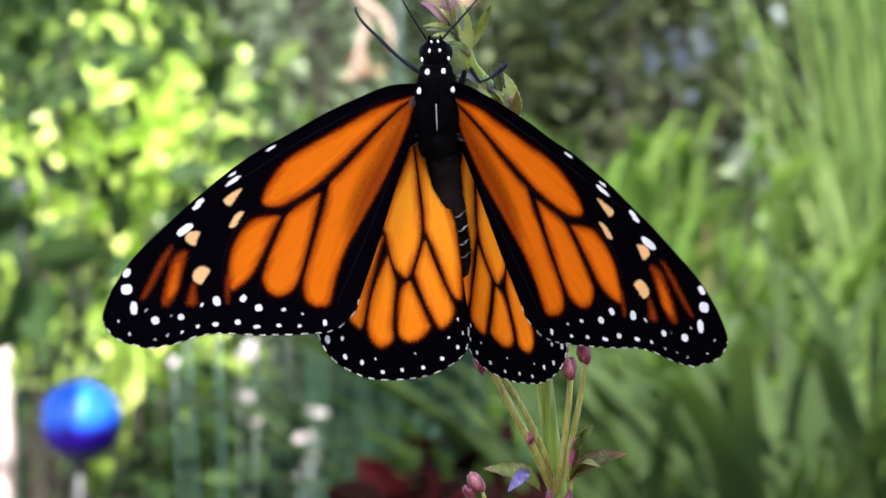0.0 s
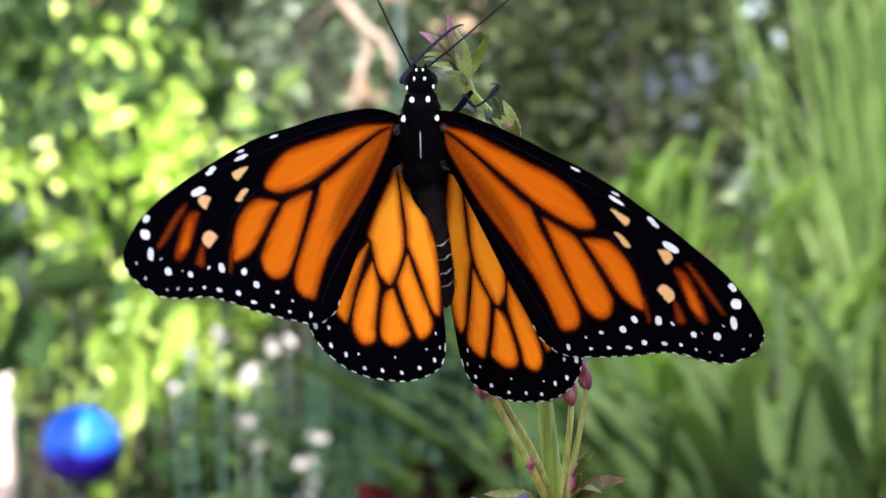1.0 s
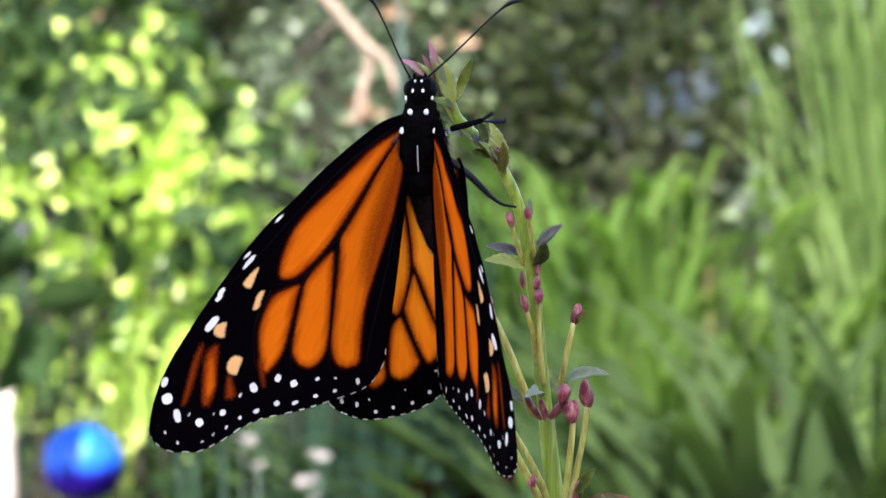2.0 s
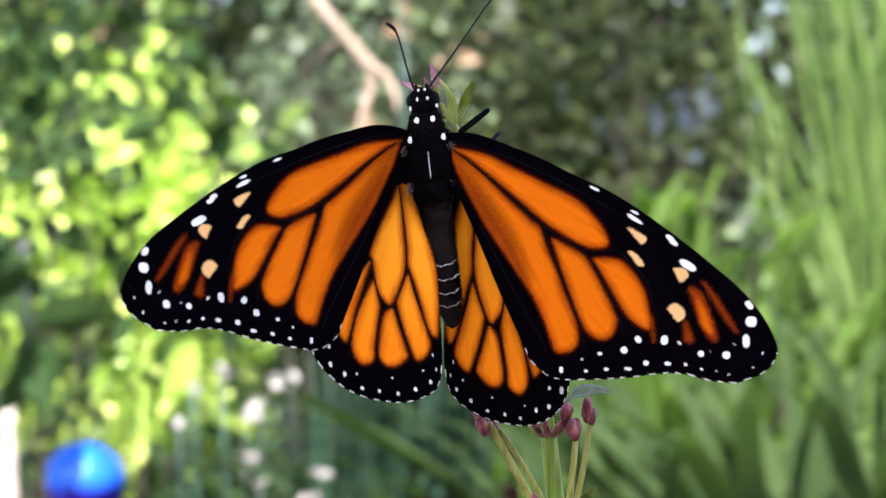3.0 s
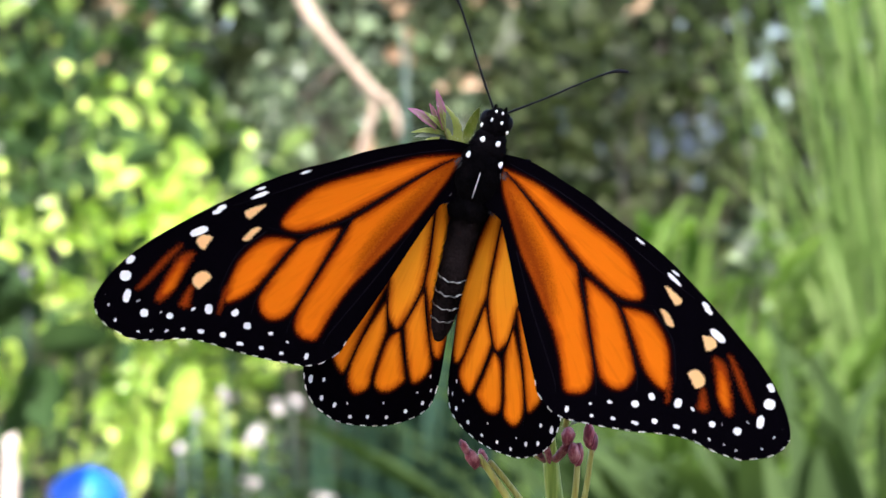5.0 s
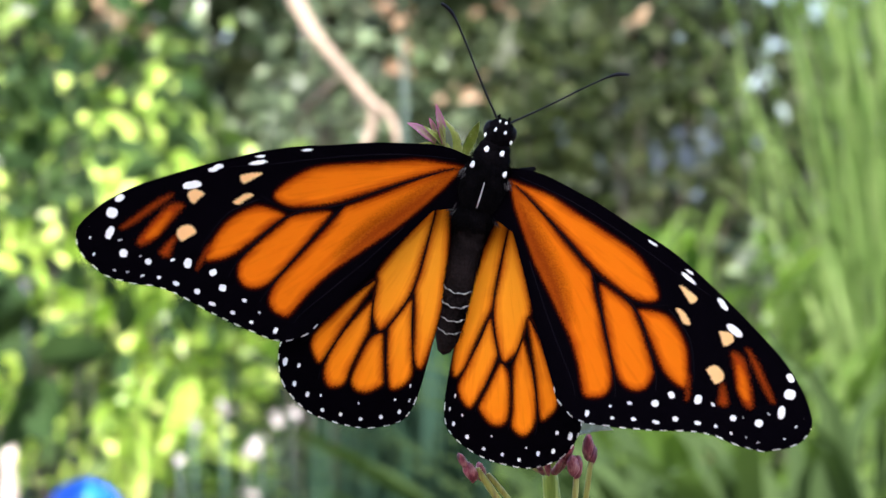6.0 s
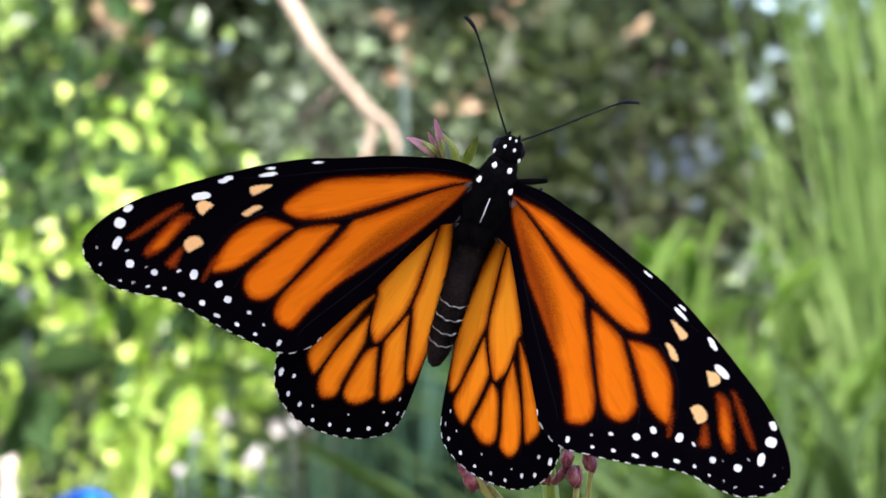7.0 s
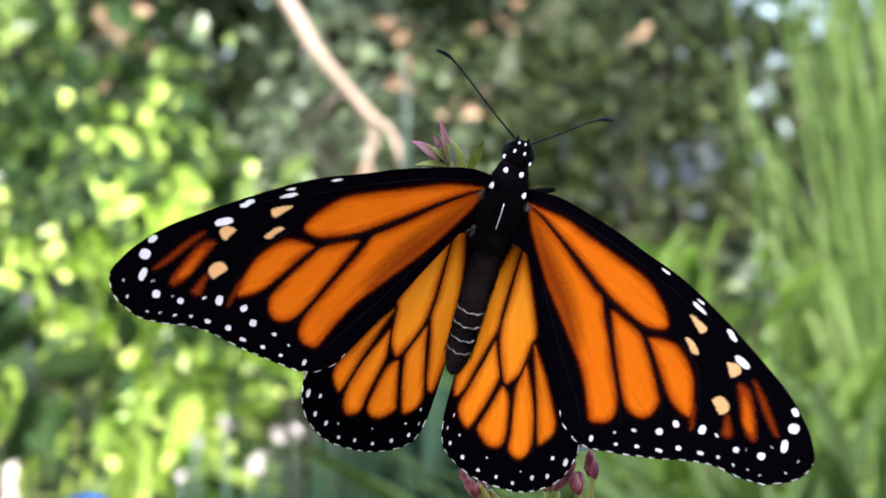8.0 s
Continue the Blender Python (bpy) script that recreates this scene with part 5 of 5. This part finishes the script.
def make_branch():
    root = tagged(new("bare_branch"), "pale bare forked branch hanging down", "branch")
    root.location = far(-104, 172, 1.42)
    o = root.location.copy()
    bm = bmesh.new()
    tube(bm, [Vector((-0.86, 2.9, -0.05)) - o, Vector((-0.84, 2.88, 0.9)) - o, far(-470, 250, 1.5) - o, far(-330, 330, 1.5) - o, far(-210, 310, 1.47) - o, far(-141, 240, 1.45) - o, far(-91, 170, 1.42) - o, far(-74, 141.5, 1.4) - o, far(-55, 118, 1.4) - o, far(-43, 103, 1.4) - o, far(-42, 92, 1.4) - o, far(-46, 79, 1.4) - o, far(-50, 62, 1.4) - o],
         [0.016, 0.014, 0.012, 0.010, 0.008, 0.0068, 0.0060, 0.0054, 0.0050, 0.0046, 0.0040, 0.0034, 0.0022], 10, 6, 0.15)
    part("limb", bm, BARK_PALE, root)
    bm = bmesh.new()
    tube(bm, [far(-46, 107, 1.4) - o, far(-34, 98, 1.39) - o, far(-29, 88, 1.38) - o, far(-28, 78, 1.38) - o], [0.003, 0.0029, 0.0027, 0.0022], 10, 6, 0.15)
    part("twig", bm, BARK_PALE, root)
    bm = bmesh.new()
    tube(bm, [far(-57, 120, 1.4) - o, far(-68, 111, 1.44) - o, far(-82, 99, 1.48) - o], [0.0022, 0.002, 0.0016], 8, 6, 0.15)
    part("twig", bm, BARK_PALE, root)
    return root


make_branch()


def make_gazing_ball():
    root = tagged(new("gazing_ball"), "shiny cobalt blue glass garden ball on a stake", "garden ornament")
    c = far(-201, -126.5, 1.62)
    root.location = (c.x, c.y, 0)
    bm = bmesh.new()
    ball(bm, (0, 0, 0), 0.0365, 0.0365, 0.0365, seg=48, rings=32)
    part("globe", bm, GLASS_BALL, root).location = (0, 0, c.z)
    bm = bmesh.new()
    tube(bm, [(0, 0, -0.05), (0, 0, c.z * 0.5), (0, 0, c.z - 0.0365)], [0.005, 0.005, 0.006], 10, 4)
    part("stake", bm, GREY_METAL, root)
    return root


make_gazing_ball()


def make_stake():
    c = far(-242.5, -165, 1.7)
    root = tagged(new("garden_stake"), "weathered white wooden garden stake", "stake")
    root.location = (c.x, c.y, 0)
    bm = bmesh.new()
    tube(bm, [(0, 0, -0.05), (0.003, 0, 0.5), (0.0, 0, c.z), (0, 0, c.z + 0.145)], [0.011, 0.011, 0.0105, 0.0055], 10, 4, 0.08)
    part("post", bm, STAKE, root)
    return root


make_stake()


def flower_group(name, label, centre, spread, count, size, material, category="flowers"):
    root = tagged(new(name), label, category)
    root.location = (centre.x, centre.y, 0)
    pts = rng.normal(size=(count, 3)) * np.array(spread) + np.array([0, 0, centre.z])
    for p in pts:
        bm = bmesh.new()
        tube(bm, [(p[0] * 0.3, p[1] * 0.3, -0.02), (p[0] * 0.7, p[1] * 0.7, p[2] * 0.6), tuple(p)], [0.003, 0.0025, 0.0015], 6, 3)
        part("stem", bm, LEAF_BLUE, root)
    q = np.repeat(pts, 6, axis=0) + rng.normal(size=(count * 6, 3)) * size * 0.2
    leaf_cloud("petals", q, size, material, root, slim=0.7)
    return root


flower_group("white_flowers", "small pinkish-white blossoms on thin stems", far(-100, -115, 1.55), (0.030, 0.03, 0.045), 7, 0.009, PETAL)
flower_group("white_flowers", "small pinkish-white blossoms on thin stems", far(-98, -66, 1.6), (0.018, 0.03, 0.03), 4, 0.010, PETAL)
# added petals that stand in for bright glints off leaves
flower_group("white_flowers", "small pinkish-white blossoms on thin stems", far(-78, -140, 1.55), (0.010, 0.02, 0.010), 3, 0.008, PETAL)
flower_group("purple_flower", "small purple flowers among the leaves", far(-233, 2, 1.6), (0.004, 0.01, 0.004), 1, 0.011, PETAL_PURPLE)
flower_group("dry_flower", "single dried cream flower head on a thin stem", far(-45, 65, 1.6), (0.002, 0.002, 0.002), 1, 0.02, LEAF_DRY)
flower_group("dry_flower", "single dried tan flower head on a thin stem", far(-24, 153, 1.8), (0.002, 0.002, 0.002), 1, 0.022, LEAF_DRY)
flower_group("dry_flower", "single dried tan flower head on a thin stem", far(-25, 125, 1.8), (0.002, 0.002, 0.002), 1, 0.022, LEAF_DRY)
shrub("maroon_plant", "low plant with dark maroon leaves", (0.012, 1.25, 0.745), (0.10, 0.08, 0.15), 1500, 30, 0.022, 0.035, LEAF_RED, 0.6, "garden plant")


def make_shade_tree():
    """The tree behind the lens, whose crown shades the butterfly."""
    root = tagged(new("shade_tree"), "broad leafy tree shading the flower stalk", "tree")
    root.location = (-1.10, -2.60, 0)
    bm = bmesh.new()
    tube(bm, [(0, 0, -0.1), (0.05, 0.03, 1.2), (0.2, 0.15, 2.4), (0.5, 0.5, 3.3)], [0.17, 0.14, 0.12, 0.07], 14, 6, 0.12)
    part("trunk", bm, BARK, root)
    for a, b in (((0.1, 0.1, 1.9), (-0.8, 0.5, 3.6)), ((0.15, 0.1, 2.1), (1.3, 0.4, 3.7)), ((0.3, 0.3, 2.8), (0.6, 1.5, 3.9)), ((0.3, 0.3, 2.7), (0.2, -0.8, 4.2)), ((0.5, 0.5, 3.2), (0.9, 1.0, 4.6))):
        bm = bmesh.new()
        mid = (Vector(a) + Vector(b)) / 2 + Vector((0, 0, 0.2))
        tube(bm, [a, mid, b], [0.07, 0.045, 0.015], 10, 5, 0.12)
        part("limb", bm, BARK, root)
    p, _ = clumped(15000, (0.7, 0.75, 3.85), (0.85, 0.75, 0.65), 130, 0.09)
    leaf_cloud("crown", p, 0.11, LEAF_DARK, root, slim=0.6)


make_shade_tree()


# ---- what moves ----
BODY_ROWS = (
    (0, -0.00068, 0.41349, 1.1108, 87.27, -2.15, -3.25),
    (0.5, -0.00231, 0.4136, 1.11075, 84.99, -2.51, -4.05),
    (1, -0.00267, 0.41383, 1.11044, 85.51, -1.77, -4.14),
    (1.5, -0.0041, 0.41398, 1.11112, 87.81, -1.43, -6.56),
    (2, -0.00294, 0.41412, 1.11154, 98.5, 0.46, -8.75),
    (2.2, -0.00313, 0.41423, 1.11159, 98.3, -1.02, -7.12),
    (3.3, -0.00148, 0.41427, 1.11282, 86.01, -6.42, -0.96),
    (3.5, -0.00062, 0.41431, 1.11312, 86.53, -0.35, -1.37),
    (4, 0.00283, 0.41411, 1.11395, 89.58, 6.32, -0.11),
    (4.5, 0.00395, 0.41374, 1.11321, 94.25, 14.39, 1.06),
    (4.7, 0.00376, 0.4135, 1.11316, 94.32, 17.31, 1.45),
    (5.8, 0.00415, 0.41329, 1.11287, 92.8, 18.41, 1.15),
    (6, 0.00438, 0.41304, 1.11331, 91.58, 17.43, 1.03),
    (6.5, 0.00468, 0.4128, 1.11294, 89.67, 18.81, 1.24),
    (7, 0.00497, 0.41241, 1.11256, 91.19, 21.98, 2.43),
    (7.5, 0.00474, 0.41227, 1.11252, 91.07, 20.09, 2.48),
    (8, 0.0064, 0.41236, 1.11262, 90.22, 17.65, 3.13),
)
LF_ROWS = (
    (0, -0.00309, 0.00082, 0.00085, -8.28, 28.94, 8.54),
    (0.5, -0.00395, 0.00080, 0.00080, -13.19, 49.96, -2.41),
    (1, -0.00384, 0.00096, 0.00081, -17.35, 49.46, -4.47),
    (1.5, -0.00367, 0.00066, 0.00082, -14.61, 45.13, 4.21),
    (2, -0.00193, 0.00160, 0.00077, 2.99, 36.52, 22.57),
    (2.2, -0.00152, 0.00178, 0.00076, 12.89, 36.70, 28.23),
    (3.3, -0.00412, 0.00158, 0.00081, -23.07, 43.85, -17.34),
    (3.5, -0.00413, 0.00104, 0.00081, -17.51, 35.16, -4.23),
    (4, -0.00316, 0.00124, 0.00083, -10.69, 20.64, 3.17),
    (4.5, -0.00278, 0.00136, 0.00084, -4.01, 22.69, 7.76),
    (4.7, -0.00291, 0.00089, 0.00085, -6.16, 23.77, 12.17),
    (5.8, -0.00374, 0.00082, 0.00084, -10.09, 24.44, 4.22),
    (6, -0.00360, 0.00072, 0.00085, -10.84, 23.78, -0.11),
    (6.5, -0.00381, 0.00089, 0.00086, -8.94, 24.37, -2.82),
    (7, -0.00306, 0.00087, 0.00087, -5.81, 23.20, 4.09),
    (7.5, -0.00247, 0.00086, 0.00088, 0.22, 28.27, 8.61),
    (8, -0.00272, 0.00098, 0.00086, -0.44, 26.59, 3.89),
)
RF_ROWS = (
    (0, 0.00179, 0.00070, 0.00102, 20.93, -39.71, -18.71),
    (0.5, 0.00209, 0.00075, 0.00102, 16.49, -31.30, -10.22),
    (1, 0.00219, 0.00074, 0.00101, 19.53, -30.16, -11.34),
    (1.5, 0.00166, 0.00066, 0.00104, 23.23, -43.54, -18.83),
    (2, 0.00155, 0.00102, 0.00103, 31.61, -61.18, -38.37),
    (2.2, 0.00077, 0.00102, 0.00103, 53.77, -66.00, -57.20),
    (3.3, 0.00331, 0.00002, 0.00095, -8.04, -14.20, -5.16),
    (3.5, 0.00323, 0.00051, 0.00099, -7.27, -17.38, -0.71),
    (4, 0.00357, 0.00052, 0.00102, -12.24, -22.78, 0.50),
    (4.5, 0.00286, 0.00049, 0.00104, -12.78, -23.50, -1.07),
    (4.7, 0.00258, 0.00098, 0.00102, -12.31, -23.45, 1.84),
    (5.8, 0.00261, 0.00122, 0.00102, -12.74, -22.28, 2.50),
    (6, 0.00338, 0.00094, 0.00102, -13.94, -25.19, 4.94),
    (6.5, 0.00414, 0.00080, 0.00100, -12.70, -32.42, 7.93),
    (7, 0.00277, 0.00112, 0.00104, -9.45, -24.83, 2.65),
    (7.5, 0.00199, 0.00118, 0.00103, -3.47, -26.66, -4.58),
    (8, 0.00335, 0.00079, 0.00101, -11.90, -29.40, 1.55),
)
LH_ROWS = (
    (0, -0.00163, -0.00397, -0.00149, -11.65, 21.47, 5.19),
    (0.5, -0.00152, -0.00367, -0.00147, -19.81, 33.53, -2.78),
    (1, -0.00167, -0.00352, -0.00150, -24.66, 33.30, -4.27),
    (1.5, -0.00114, -0.00395, -0.00149, -21.22, 29.46, 2.42),
    (2, -0.00131, -0.00351, -0.00155, -7.41, 35.25, 6.70),
    (2.2, -0.00139, -0.00356, -0.00251, -1.17, 37.40, 10.38),
    (3.3, -0.00258, -0.00317, -0.00150, -29.46, 27.84, -15.57),
    (3.5, -0.00265, -0.00307, -0.00151, -22.28, 20.36, -3.33),
    (4, -0.00283, -0.00260, -0.00153, -3.81, 22.68, 2.46),
    (4.5, -0.00260, -0.00332, -0.00150, -0.46, 26.97, 6.07),
    (4.7, -0.00247, -0.00356, -0.00150, -0.16, 28.03, 12.35),
    (5.8, -0.00291, -0.00309, -0.00152, -4.32, 23.41, 6.40),
    (6, -0.00300, -0.00373, -0.00151, -8.84, 21.62, 2.33),
    (6.5, -0.00316, -0.00395, -0.00148, -9.08, 20.64, -0.60),
    (7, -0.00266, -0.00402, -0.00151, -3.20, 25.06, 4.21),
    (7.5, -0.00249, -0.00414, -0.00153, 4.27, 33.92, 8.96),
    (8, -0.00283, -0.00409, -0.00172, 0.94, 29.88, 4.22),
)
RH_ROWS = (
    (0, 0.00238, -0.00441, -0.00344, 11.61, -41.78, -8.19),
    (0.5, 0.00259, -0.00424, -0.00387, 8.40, -32.57, -1.74),
    (1, 0.00259, -0.00392, -0.00387, 11.31, -31.46, -2.64),
    (1.5, 0.00237, -0.00465, -0.00225, 16.18, -47.38, -7.12),
    (2, 0.00236, -0.00391, -0.00174, 4.14, -62.99, -6.72),
    (2.2, 0.00350, -0.00370, -0.00220, 84.00, -64.00, -80.00),
    (3.3, 0.00380, -0.00317, -0.00148, 2.28, -21.50, -7.82),
    (3.5, 0.00346, -0.00282, -0.00149, 2.81, -22.50, -2.73),
    (4, 0.00293, -0.00297, -0.00149, -1.22, -24.69, -1.54),
    (4.5, 0.00238, -0.00352, -0.00149, 6.48, -38.38, -1.63),
    (4.7, 0.00241, -0.00338, -0.00152, 8.89, -39.43, 0.36),
    (5.8, 0.00269, -0.00305, -0.00152, 1.17, -33.93, 3.35),
    (6, 0.00271, -0.00322, -0.00153, -0.57, -27.96, 3.50),
    (6.5, 0.00286, -0.00314, -0.00153, -6.11, -23.86, 5.48),
    (7, 0.00233, -0.00354, -0.00152, 8.57, -37.12, 1.78),
    (7.5, 0.00197, -0.00391, -0.00152, 16.03, -46.24, -5.65),
    (8, 0.00240, -0.00346, -0.00150, -0.86, -31.17, -1.14),
)
LA_ROWS = (
    (0, -0.0009, 0.00772, 0.00152, 37.67, -7.76, 22.48),
    (0.5, -0.0009, 0.00772, 0.00152, 27.94, -5.48, 21.79),
    (1, -0.0009, 0.00772, 0.00152, 25.8, -5.05, 21.78),
    (1.5, -0.0009, 0.00772, 0.00152, 28.15, -4.89, 19.33),
    (2, -0.0009, 0.00772, 0.00152, 42.18, -4.13, 10.69),
    (2.2, -0.0009, 0.00772, 0.00152, 54.91, -1.16, 2.22),
    (3.3, -0.0009, 0.00772, 0.00152, 66.83, -3.69, 5.59),
    (3.5, -0.0009, 0.00772, 0.00152, 68.82, -6.33, 9.24),
    (4, -0.0009, 0.00772, 0.00152, 16.67, -5.72, 37.68),
    (4.5, -0.0009, 0.00772, 0.00152, 12.54, -3.91, 34.49),
    (6, -0.0009, 0.00772, 0.00152, 18.96, -6.56, 37.86),
    (6.5, -0.0009, 0.00772, 0.00152, 17.27, -6.55, 41.31),
    (7, -0.0009, 0.00772, 0.00152, 21.44, -7.14, 36.48),
    (7.5, -0.0009, 0.00772, 0.00152, 41.09, -13.81, 35.81),
    (8, -0.0009, 0.00772, 0.00152, 28.13, -13.55, 50.76),
)
RA_ROWS = (
    (0, 0.0009, 0.00772, 0.00152, 19.59, 7.61, -42.14),
    (0.5, 0.0009, 0.00772, 0.00152, 22.3, 8.62, -41.85),
    (1, 0.0009, 0.00772, 0.00152, 16.14, 7.86, -51.74),
    (1.5, 0.0009, 0.00772, 0.00152, 20.84, 11.84, -58.85),
    (2, 0.0009, 0.00772, 0.00152, 12.43, 5.36, -46.49),
    (2.2, 0.0009, 0.00772, 0.00152, 10.96, 5.29, -51.42),
    (3.3, 0.0009, 0.00772, 0.00152, 13.97, 4.97, -39),
    (3.5, 0.0009, 0.00772, 0.00152, 24.07, 8.76, -39.52),
    (4, 0.0009, 0.00772, 0.00152, 14.16, 5.76, -44.09),
    (4.5, 0.0009, 0.00772, 0.00152, 16.95, 7.4, -46.92),
    (6, 0.0009, 0.00772, 0.00152, 20.74, 8.42, -43.83),
    (6.5, 0.0009, 0.00772, 0.00152, 25.47, 9.61, -40.78),
    (7, 0.0009, 0.00772, 0.00152, 26.79, 10.35, -41.65),
    (7.5, 0.0009, 0.00772, 0.00152, 42.83, 17.16, -42.08),
    (8, 0.0009, 0.00772, 0.00152, 60.9, 15.94, -26.79),
)
LL_ROWS = (
    (0, -0.00273, 0.00457, -0.0028, 0.13, -0.06, 46.07),
    (0.15, -0.0008, 0.00085, -0.00302, -52.77, -7.2, -14.45),
    (0.5, 0.00015, 0.00198, -0.00297, -49.08, -7.08, -15.44),
    (0.6, -0.00119, 0.00197, -0.00288, -36.66, 0.54, 1.63),
    (0.8, 1e-05, 0.00783, -0.00254, -18.13, -0.15, -0.93),
    (0.9, -0.00193, 0.00686, -0.00248, -23.85, -6.67, -30.86),
    (1, -0.00216, 0.00742, -0.00243, -25.42, -9.05, -38.69),
    (1.2, -0.00196, 0.00686, -0.00256, -38.48, -12.5, -34.84),
    (1.5, 0.00026, 0.00255, -0.00307, -32.71, -2.64, -8.97),
    (2, -0.00053, 0.00099, -0.00325, -52.55, -0.47, -0.96),
    (2.2, -0.00024, 0.00151, -0.00335, -52.7, -1.54, -3.11),
    (3.3, 0.00189, 0.00047, -0.00311, -41.69, 4.21, 11.02),
    (3.5, 0.0009, 0.0007, -0.00309, -43.21, 6.19, 15.55),
    (4, -0.00208, -0.00119, -0.0031, -44.89, 6.33, 15.24),
    (4.5, -0.00355, -0.00123, -0.00308, -45.94, 8.19, 19.18),
    (6, -0.00401, -0.0013, -0.00314, -44.64, 8.46, 20.41),
    (6.5, -0.00408, -0.00112, -0.00319, -42.33, 8.51, 21.75),
    (7, -0.00424, -0.0012, -0.00325, -43.44, 9.42, 23.37),
    (7.5, -0.00402, -0.00086, -0.00325, -43.76, 8.86, 21.83),
    (8, -0.00566, -0.00183, -0.00341, -42.94, 7.95, 20.03),
)
RL_ROWS = (
    (0, 0.00259, 0.00169, -0.00161, -63.4, -3.01, -4.87),
    (0.5, 0.00443, 0.00232, -0.00166, -59.56, 0.94, 1.65),
    (1, 0.00362, 0.00211, -0.00164, -49.12, -9.85, -21.35),
    (1.5, 0.00457, 0.00179, -0.002, -57.46, -4.39, -7.99),
    (2, 0.00349, 0.00126, -0.00229, -64, -16, -52),
    (2.2, 0.00361, 0.00155, -0.00223, -64, -16, -52),
    (3.3, 0.00413, 0.0027, -0.0014, -28.86, -10.02, -37.63),
    (3.5, 0.00282, 0.00324, -0.00139, -22.29, -7.26, -35.7),
    (4, 0.00197, 0.00122, -0.00151, -70.21, -19.37, -27.29),
    (4.5, 0.00283, 0.00176, -0.00159, -69.4, -21.1, -30.11),
    (6, 0.0027, 0.00196, -0.00151, -63.89, -18.69, -29.57),
    (6.5, 0.00313, 0.00178, -0.00143, -46.25, -20.32, -45.53),
    (7, 0.00247, 0.00305, -0.00141, -53.97, -20.51, -39.12),
    (7.5, 0.00326, 0.00253, -0.00138, -53.63, -20.46, -39.3),
    (8, 0.00232, 0.00212, -0.00135, -54.27, -20.58, -39.01),
)
RT_ROWS = (
    (0, 0.0051, 0.00284, -0.00503, 1.78, 3.35, -1.99),
    (0.5, 0.00598, 0.00321, -0.00503, 4.34, 4.25, -2.15),
    (1, 0.00627, 0.00345, -0.00506, 4.53, 3.69, 6.56),
    (1.5, 0.00615, 0.00269, -0.00548, 1.76, 6.63, -1.17),
    (2, 0.00645, 0.00170, -0.00743, -11, 60, -75),
    (2.2, 0.00657, 0.00199, -0.00737, -11, 60, -75),
    (3.3, 0.00742, 3e-05, -0.00497, -0.39, 4.33, -81.4),
    (3.5, 0.0068, 0.00118, -0.00494, -0.51, 3.87, -75.32),
    (4, 0.00447, -0.00075, -0.00485, -0.03, 0.64, -68.68),
    (4.5, 0.00517, -0.00013, -0.00475, -1.1, -3.6, -60.54),
    (6, 0.00529, 0.00032, -0.00477, 0.23, -0.9, -57.56),
    (6.5, 0.00584, 0.00033, -0.00473, 1.5, 0.73, -56.17),
    (7, 0.00514, 0.00156, -0.00465, 1.76, -0.71, -52.99),
    (7.5, 0.00588, 0.00139, -0.00462, 1.96, -0.53, -54.88),
    (8, 0.00447, 0.00079, -0.00461, 3.04, -0.02, -57.32),
)


# the abdomen's swing: time, to the side, back (degrees)
ABDOMEN_ROWS = ((0, 7, 8), (0.5, 7, 8), (1, 7, 8), (1.5, 7, 8), (2, 9, 9), (2.2, 8, 8), (3.3, 1, 1), (4, 3, 1), (4.7, 4, 0), (6, 5, 0), (6.5, 4, 0), (7, 4.5, 0), (7.5, 3, 0), (8, 1.5, 0))


def motions():
    walk(butterfly, [(r[0], pose(*r[1:])) for r in BODY_ROWS])
    for key, rows in (("left_fore", LF_ROWS), ("right_fore", RF_ROWS), ("left_hind", LH_ROWS), ("right_hind", RH_ROWS), ("left_antenna", LA_ROWS), ("right_antenna", RA_ROWS),
                      ("left_shin", LL_ROWS), ("right_thigh", RL_ROWS), ("right_foot", RT_ROWS)):
        walk(wings[key], [(r[0], pose(*r[1:])) for r in rows])
    waist = Matrix.Translation((0, -4 * MM, 0))
    walk(wings["abdomen"], [(t, waist @ pose(0, 0, 0, back, 0, side) @ waist.inverted()) for t, side, back in ABDOMEN_ROWS])
    walk(shoot, [(t, Matrix.Translation(shoot_at) @ pose(0, 0, 0, rx, ry, 0)) for t, rx, ry in SHOOT_ROWS])
    walk(side_pair, [(t, Matrix.Translation(pair_at) @ pose(0, 0, 0, 0, ry, 0)) for t, ry in PAIR_ROWS])


motions()
